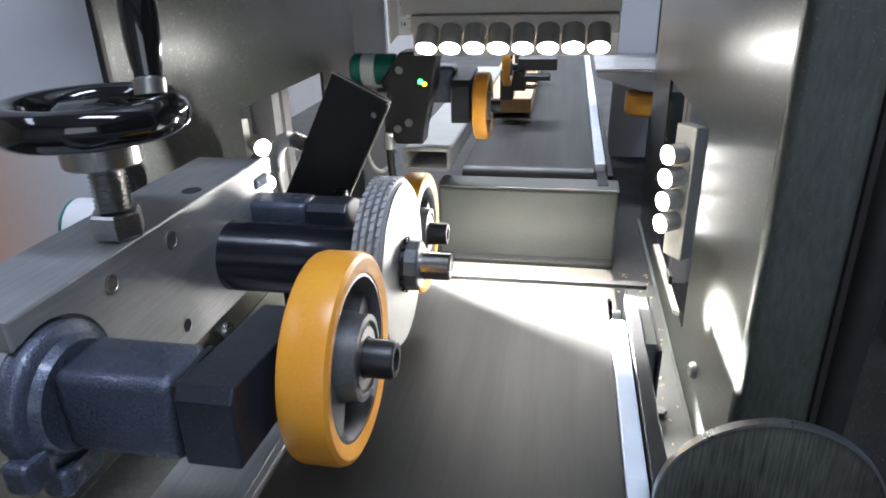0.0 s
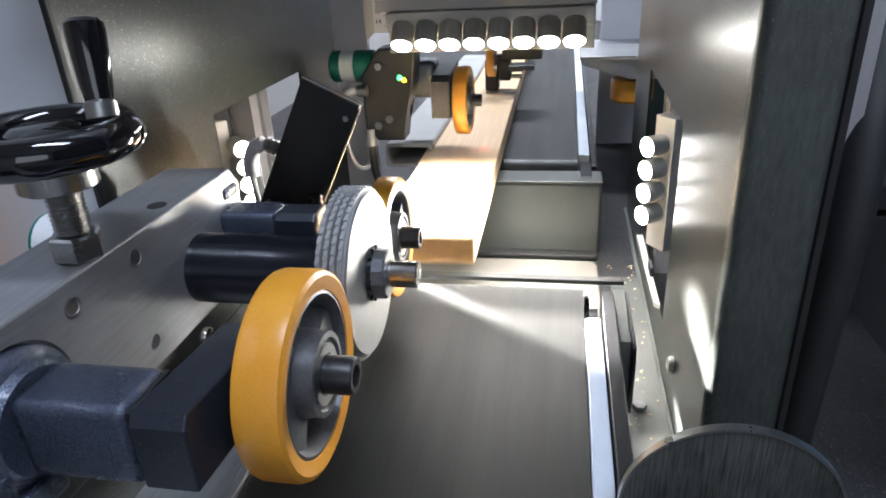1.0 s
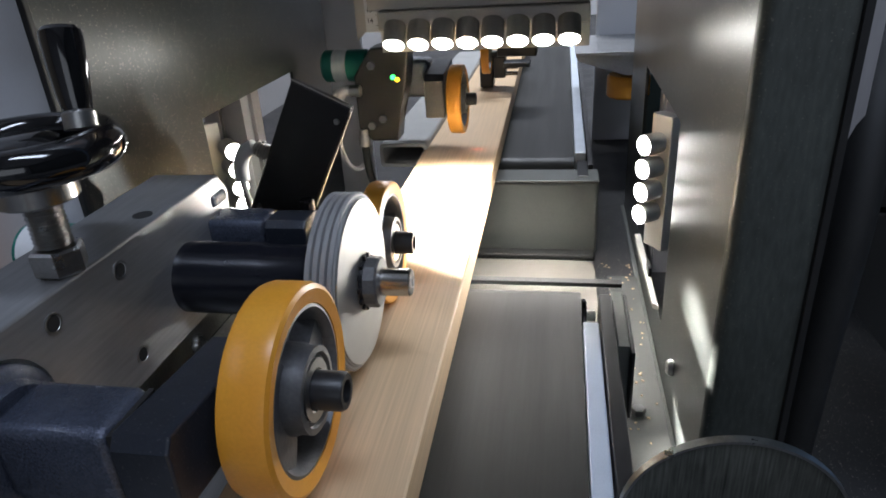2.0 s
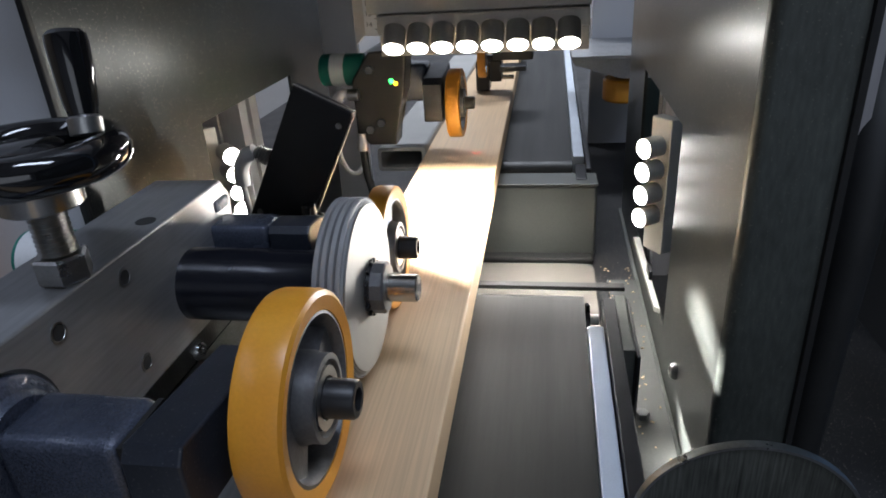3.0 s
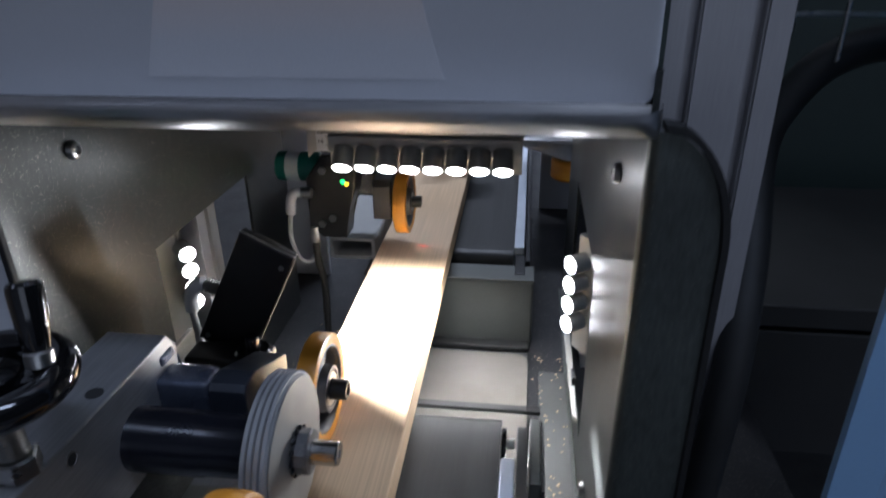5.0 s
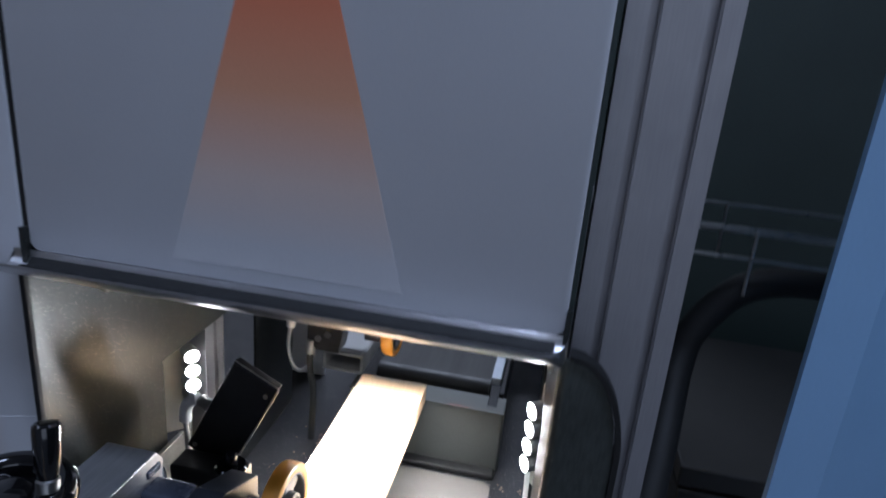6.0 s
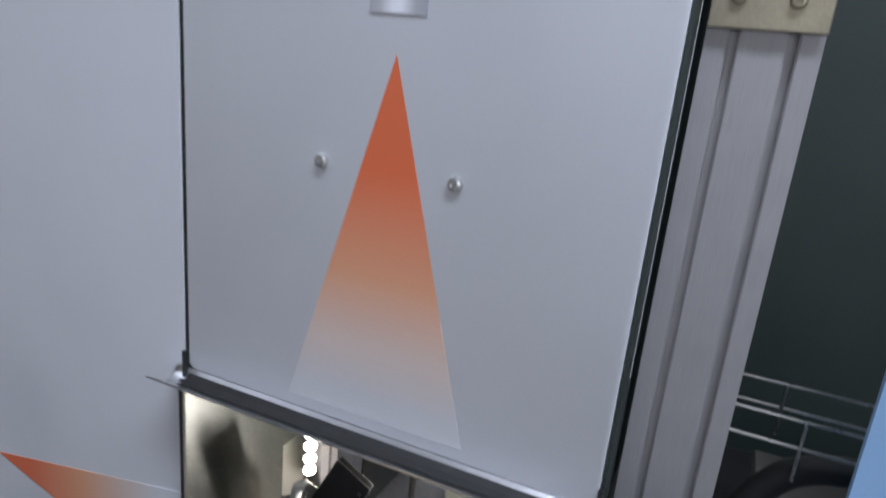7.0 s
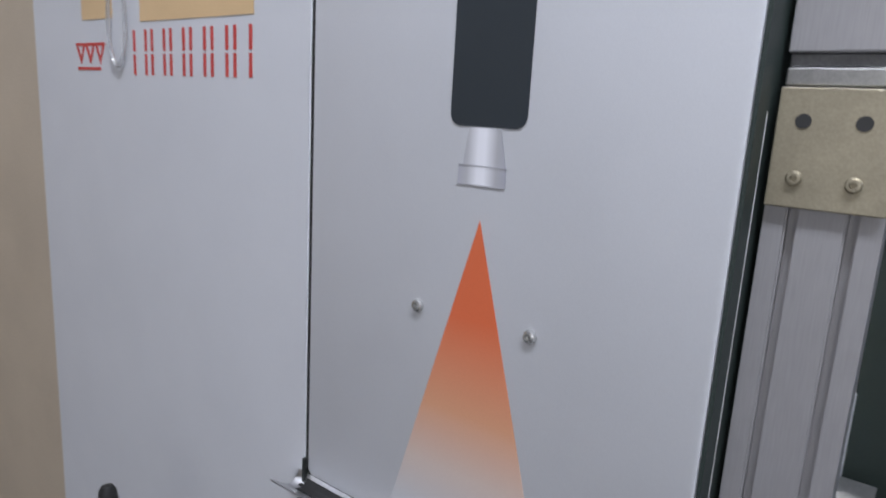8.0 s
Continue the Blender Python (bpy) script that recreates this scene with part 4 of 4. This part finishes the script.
def cabinet():
    cab = thing("scanner_cabinet", "white painted scanner cabinet with orange light cone prints and door", "cabinet")
    door = part("door", prism(rounded(-0.2315, 0.1165, 0.274, 1.25, 0.004), DOOR_Y, DOOR_Y + 0.02, "xz", 0.0015), M_PAINT, cab, "white door with an orange fading cone print", smooth=True)
    flat_print("foil", [(-0.1285, 0.2845), (0.0195, 0.2845), (-0.0535, 0.545)], M_FADE, "orange light cone fading to white", 0.0006, door)
    part("foil_edge", prism([(-0.1300, 0.2835), (0.0210, 0.2835), (0.0195, 0.2845), (-0.1285, 0.2845)], DOOR_Y - 0.0004, DOOR_Y - 0.0001, "xz"), M_FOIL, door)
    flat_print("camera_print", rounded(-0.085, -0.021, 0.611, 0.80, 0.009), M_PRINT_DARK, "slate grey printed camera body", 0.0006, door)
    flat_print("lens_print", [(-0.0715, 0.584), (-0.0355, 0.584), (-0.041, 0.6105), (-0.0675, 0.6105)], M_PRINT_SILVER, "silver shaded printed lens", 0.0006, door)
    flat_print("lens_ring_print", [(-0.0752, 0.5695), (-0.0348, 0.5695), (-0.0348, 0.584), (-0.0752, 0.584)], M_PRINT_SILVER, "silver shaded printed lens ring", 0.0006, door)
    for x in (-0.1065, -0.005):
        screw("screw", "bright dome head screw on the white door", (x, DOOR_Y, 0.470), pose(0, 0, 0, 90, 0, 0), 0.0052, M_SCREW)
    lip = door
    cove = [(0.3226, 0.2735), (0.3208, 0.2672), (0.3165, 0.2632), (0.3110, 0.2615), (0.3060, 0.2626), (0.2970, 0.2687), (0.2868, 0.2756)]
    inner = [(y + 0.0008, z + 0.0018) for y, z in cove[:0:-1]]
    # Black strip gives the cove's inside its shade and dark paint as colour.
    hollow = [(y + 0.0010, z + 0.0022) for y, z in cove[1:5]]
    part("lip_hollow_shade", prism(hollow + [(y, z + 0.0004) for y, z in hollow[::-1]], -0.2310, 0.112, "yz"), M_RUBBER_AND_SHADE, lip, "dark hollow inside the lip")
    bm = bmesh.new()
    stations = [(-0.2445, 0), (-0.2315, 0), (0.105, 0), (0.110, 0.002), (0.114, 0.006), (0.117, 0.013), (0.1185, 0.024)]
    rings = [[bm.verts.new((x, max(y, 0.2885 + back), z)) for y, z in cove + inner] for x, back in stations]
    for a, b in zip(rings, rings[1:]):
        for k in range(len(a)):
            n = (k + 1) % len(a)
            bm.faces.new((a[k], a[n], b[n], b[k]))
    bm.faces.new(rings[0])
    bm.faces.new(rings[-1][::-1])
    part("grip_lip", bm, M_LIP, lip, "coved steel grip lip", smooth=True, angle=50)
    part("seal", box(-0.2315, 0.1165, 0.3240, 0.343, 0.264, 0.2735, 0.001), M_RUBBER_AND_SHADE, lip)
    # Added strip keeps the door gap dark where the lit tunnel would show.
    part("filler", box(-0.2363, -0.2317, DOOR_Y + 0.0008, DOOR_Y + 0.0190, 0.2750, 1.249), M_RUBBER_AND_SHADE, cab, "black filler in the door gap")
    panel = part("front_panel", box(-0.782, -0.2365, DOOR_Y, DOOR_Y + 0.02, -0.6, 1.25, 0.0015), M_PAINT, cab, "white front panel with red printed bars")
    flat_print("side_cone", [(-0.508, 0.090), (-0.2375, 0.012), (-0.2375, 0.145)], M_FADE_SIDE, "orange cone fading sideways", 0.0006, panel)
    # lettering: plain bars of its size and colour
    x = -0.528
    for k in range(6):
        w = 0.0285
        for a, b, c, d in ((0, 0.0045, 0.641, 0.663), (0, 0.0045, 0.666, 0.6885), (w - 0.0045, w, 0.641, 0.663), (w - 0.0045, w, 0.666, 0.6885)):
            flat_print("lettering_bar", [(x + a, c), (x + b, c), (x + b, d), (x + a, d)], M_PRINT_RED, "", 0.0006, panel)
        x += 0.0366
    flat_print("emblem_bar", [(-0.661, 0.6455), (-0.604, 0.6455), (-0.604, 0.649), (-0.661, 0.649)], M_PRINT_RED, "", 0.0006, panel)
    flat_print("emblem_bar", [(-0.664, 0.6735), (-0.592, 0.6735), (-0.592, 0.677), (-0.664, 0.677)], M_PRINT_RED, "", 0.0006, panel)
    for k in range(3):
        c = -0.652 + 0.024 * k
        flat_print("emblem_point", [(c - 0.011, 0.6735), (c, 0.652), (c + 0.011, 0.6735), (c + 0.006, 0.6735), (c, 0.660), (c - 0.006, 0.6735)], M_PRINT_RED, "", 0.0006, panel)
    flat_print("peach_field", [(-0.645, 0.703), (-0.572, 0.703), (-0.572, 0.80), (-0.645, 0.80)], M_PRINT_PEACH, "peach printed field", 0.0006, panel)
    flat_print("peach_field", [(-0.512, 0.697), (-0.314, 0.697), (-0.314, 0.80), (-0.512, 0.80)], M_PRINT_PEACH, "peach printed field", 0.0006, panel)
    for z in (0.5700, 0.5838):
        flat_print("lens_ring_line", [(-0.0752, z - 0.0003), (-0.0348, z - 0.0003), (-0.0348, z + 0.0003), (-0.0752, z + 0.0003)], M_PRINT_GREY, "", 0.0009, door)
    loop = [(-0.556 + 0.019 * math.cos(radians(a)), DOOR_Y - 0.004, 0.700 + 0.050 * math.sin(radians(a))) for a in range(0, 361, 20)]
    hook = thing("plastic_loop", "clear plastic loop hanging on the white panel", "loop")
    part("loop", tube(loop, 0.0022, 8, smooth_steps=3), M_CLEAR, hook, smooth=True)
    part("side_strip", box(0.1195, 0.1198, 0.3475, 0.3485, 0.36, 0.63), M_LABEL, cab, "pale thin edge line")
    part("side_wall", box(0.1170, 0.1194, 0.326, 0.9, 0.265, 1.25), M_GREEN_WALL, cab, "dark green side wall")
    part("bottom_wall", box(-0.78, 0.1160, 0.344, 0.9, 0.41, 0.42), M_RUBBER_AND_SHADE, cab, "dark underside")
    # aluminium profile post
    post = thing("profile_post", "double aluminium profile post with two grooves", "post")
    x0, x1, y0 = 0.1232, 0.1840, 0.361
    o = [(x0, y0)]
    for g in (0.1383, 0.1690):
        o += [(g - 0.0035, y0), (g - 0.0035, y0 + 0.002), (g - 0.0025, y0 + 0.002), (g - 0.0025, y0 + 0.008), (g + 0.0025, y0 + 0.008), (g + 0.0025, y0 + 0.002), (g + 0.0035, y0 + 0.002), (g + 0.0035, y0)]
    o += [(x1, y0), (x1, y0 + 0.03), (x0, y0 + 0.03)]
    part("extrusion", prism(o, -0.9, 0.645, "xy"), M_ALU, post)
    part("upper_extrusion", box(0.1225, 0.32, 0.362, 0.391, 0.664, 0.72, 0.001), M_ALU, post)
    part("upper_groove", box(0.1235, 0.32, 0.366, 0.391, 0.6562, 0.6638, 0.001), M_RIM, post)
    part("joint_cover", box(0.1240, 0.30, 0.359, 0.392, 0.6455, 0.6555, 0.001), M_ZINC, post)
    plate = thing("joint_plate", "yellowed zinc joint plate with bolts and holes", "plate")
    part("sheet", box(0.1232, 0.1845, 0.3555, 0.3585, 0.577, 0.6445, 0.0008), M_BEIGE_PLATE, plate)
    for x, z, kind in ((0.1372, 0.594, 1), (0.1668, 0.593, 1), (0.1372, 0.626, 0), (0.1668, 0.626, 0)):
        if kind:
            part("bolt", lathe([(0, 0), (0.0044, 0), (0.0044, 0.0012), (0.0034, 0.0026), (0.002, 0.0028), (0.0018, 0.0012), (0, 0.0012)], m=Matrix.Translation((x, 0.3554, z)) @ pose(0, 0, 0, 90, 0, 0), segments=20), M_BEIGE_PLATE, plate, smooth=True)
        else:
            # black disc for the dark inside of an open hole
            part("hole_core", cylinder(0.0042, 0, 0.0004, m=Matrix.Translation((x, 0.3554, z)) @ pose(0, 0, 0, 90, 0, 0), segments=20), M_INK, plate)


def right_side():
    tab = thing("guard_tab", "dark round-topped steel guard tab, scuffed", "guard")
    outline = [(0.061, -0.30)] + [(0.107 - 0.046 * math.cos(radians(a)), 0.004 + 0.046 * math.sin(radians(a))) for a in range(0, 181, 6)] + [(0.153, -0.30)]
    part("sheet", prism(outline, 0.219, 0.222, "xz", 0.0008), M_TAB, tab, "scratched rounded sheet", smooth=True)
    # Zinc band draws the thin highlight along the tab's round edge.
    steps = [radians(a) for a in range(0, 181, 6)]
    rim = [(0.107 - 0.0465 * math.cos(a), 0.004 + 0.0465 * math.sin(a)) for a in steps] + [(0.107 - 0.0453 * math.cos(a), 0.004 + 0.0453 * math.sin(a)) for a in steps[::-1]]
    part("edge_highlight", prism(rim, 0.2184, 0.2224, "xz"), M_ZINC, tab, "bright thin edge band")
    tray = thing("cable_tray", "wire mesh cable tray with black cables", "tray")
    for y, z in ((0.430, 0.324), (0.430, 0.303), (0.475, 0.330), (0.475, 0.310)):
        part("long_wire", tube([(0.17, y, z), (0.42, y + 0.004, z - 0.002)], 0.0013, 8), M_ZINC, tray, smooth=True)
    for x in (0.236, 0.33):
        part("cross_wire", tube([(x, 0.4285, 0.277), (x, 0.4285, 0.322)], 0.0013, 8), M_ZINC, tray, smooth=True)
        part("cross_wire", tube([(x - 0.012, 0.4735, 0.288), (x - 0.012, 0.4735, 0.330)], 0.0012, 8), M_ZINC, tray, smooth=True)
    hose = thing("cable_hose", "thick black cable hose hanging beside the post", "hose")
    # Lower run is bent across the post, standing in for the shade on it.
    part("sleeve", tube([(0.46, 0.45, 0.283), (0.30, 0.45, 0.286), (0.245, 0.448, 0.277), (0.216, 0.445, 0.245), (0.206, 0.436, 0.215), (0.196, 0.388, 0.165), (0.185, 0.352, 0.10), (0.178, 0.3440, 0.0), (0.175, 0.3435, -0.15), (0.175, 0.3435, -0.4)], 0.0110, 16), M_RUBBER_AND_SHADE, hose, smooth=True)
    part("clip", box(0.1935, 0.2005, 0.402, 0.4185, 0.082, 0.094, 0.001), M_ZINC, hose, "small metal clip")
    part("clip_head", cylinder(0.0035, 0, 0.004, "y", (0.205, 0.4075, 0.088), 0.0005, 16), M_BLACK, hose)
    cover = thing("column", "light blue painted column close beside the machine", "column")
    part("sheet", prism([(0.250, 0.336), (0.277, 0.336), (0.36, 0.395), (0.356, 0.400), (0.275, 0.342), (0.250, 0.342)], -0.9, 1.2, "xy"), M_BLUE, cover)
    cab = thing("floor_cabinet", "dim grey cabinet with a narrow top gap", "cabinet")
    part("body", box(0.27, 0.85, 0.60, 0.95, -0.160, -0.01, 0.002), M_CASE, cab)
    # Black box stands in for the shaded recess below the cabinet.
    part("recess_black", box(0.255, 0.85, 0.640, 0.95, -0.899, -0.1605, 0.002), M_RUBBER_AND_SHADE, cab)
    part("tag", prism([(0.306, -0.205), (0.336, -0.235), (0.308, -0.237)], 0.6380, 0.6398, "xz"), M_DUCT, cab, "small pale corner tag")
    part("lid", box(0.268, 0.85, 0.598, 0.95, -0.004, 0.02, 0.002), M_CASE, cab)


# ---------------------------------------------------------------- the board
def board():
    t = thing("board", "pale planed pine board running on the belt", "board")
    L, w, h = 3.02, 0.081, 0.023
    part("plank", box(-w / 2, w / 2, 0.0015, L - 0.0015, 0, h, 0.0012), M_WOOD, t)
    part("end_face", box(-w / 2 + 0.001, w / 2 - 0.001, 0, 0.0014, 0.001, h - 0.001), M_WOOD_END, t, "sawn end grain")
    return t


conveyors()
scan_gap()
side_plates()
lights()
arms()
mounting_bar()
handwheel()
side_motor()
clamp_lever()
camera_box()
far_side()
cabinet()
right_side()
WHEEL_NEAR = roller_wheel((-0.0706, 0.2018, 0.0774), 0.0427, -0.0802, -0.0609, "yellow polyurethane pressure wheel on a grey cast rim")
WHEEL_MID = roller_wheel((-0.0761, 0.3713, 0.0618), 0.0389, -0.0831, -0.0691, "yellow polyurethane pressure wheel behind the measuring wheel")
WHEEL_END = roller_wheel((-0.0720, 0.960, 0.0800), 0.0270, -0.0780, -0.0665, "yellow polyurethane pressure wheel further along the far belt")
WHEEL_FAR = roller_wheel((-0.0735, 0.69, 0.0790), 0.0355, -0.0810, -0.0660, "yellow polyurethane pressure wheel over the far belt")
RIBBED = ribbed_wheel((-0.0744, 0.2947, 0.0754), 0.0454, -0.0817, -0.0671)
BOARD = board()


def motions():
    speed = 0.563
    front = lambda t: 1.0186 - speed * t
    edge = lambda t: -0.0335 + 0.0155 * min(max((t - 1.0) / 4.5, 0), 1)
    place_at = lambda t: pose(edge(t) - 0.0405 - 0.0105 * (front(t) - 0.4), front(t), 0.001, 0, 0, 0.6)
    walk(BOARD, [(k / 5, place_at(k / 5)) for k in range(41)])
    for ob, at, R, touch in ((WHEEL_MID, (-0.0761, 0.3713, 0.0618), 0.0389, 0.3713), (RIBBED, (-0.0744, 0.2947, 0.0754), 0.0454, 0.2947)):
        begin = (1.0186 - touch) / speed
        finish = (1.0186 + 3.02 - touch) / speed
        rows = []
        for k in range(241):
            t = k / 30
            turned = math.degrees(speed * (min(max(t, begin), finish) - begin) / R)
            rows.append((t, pose(*at, turned, 0, 0)))
        walk(ob, rows)


motions()
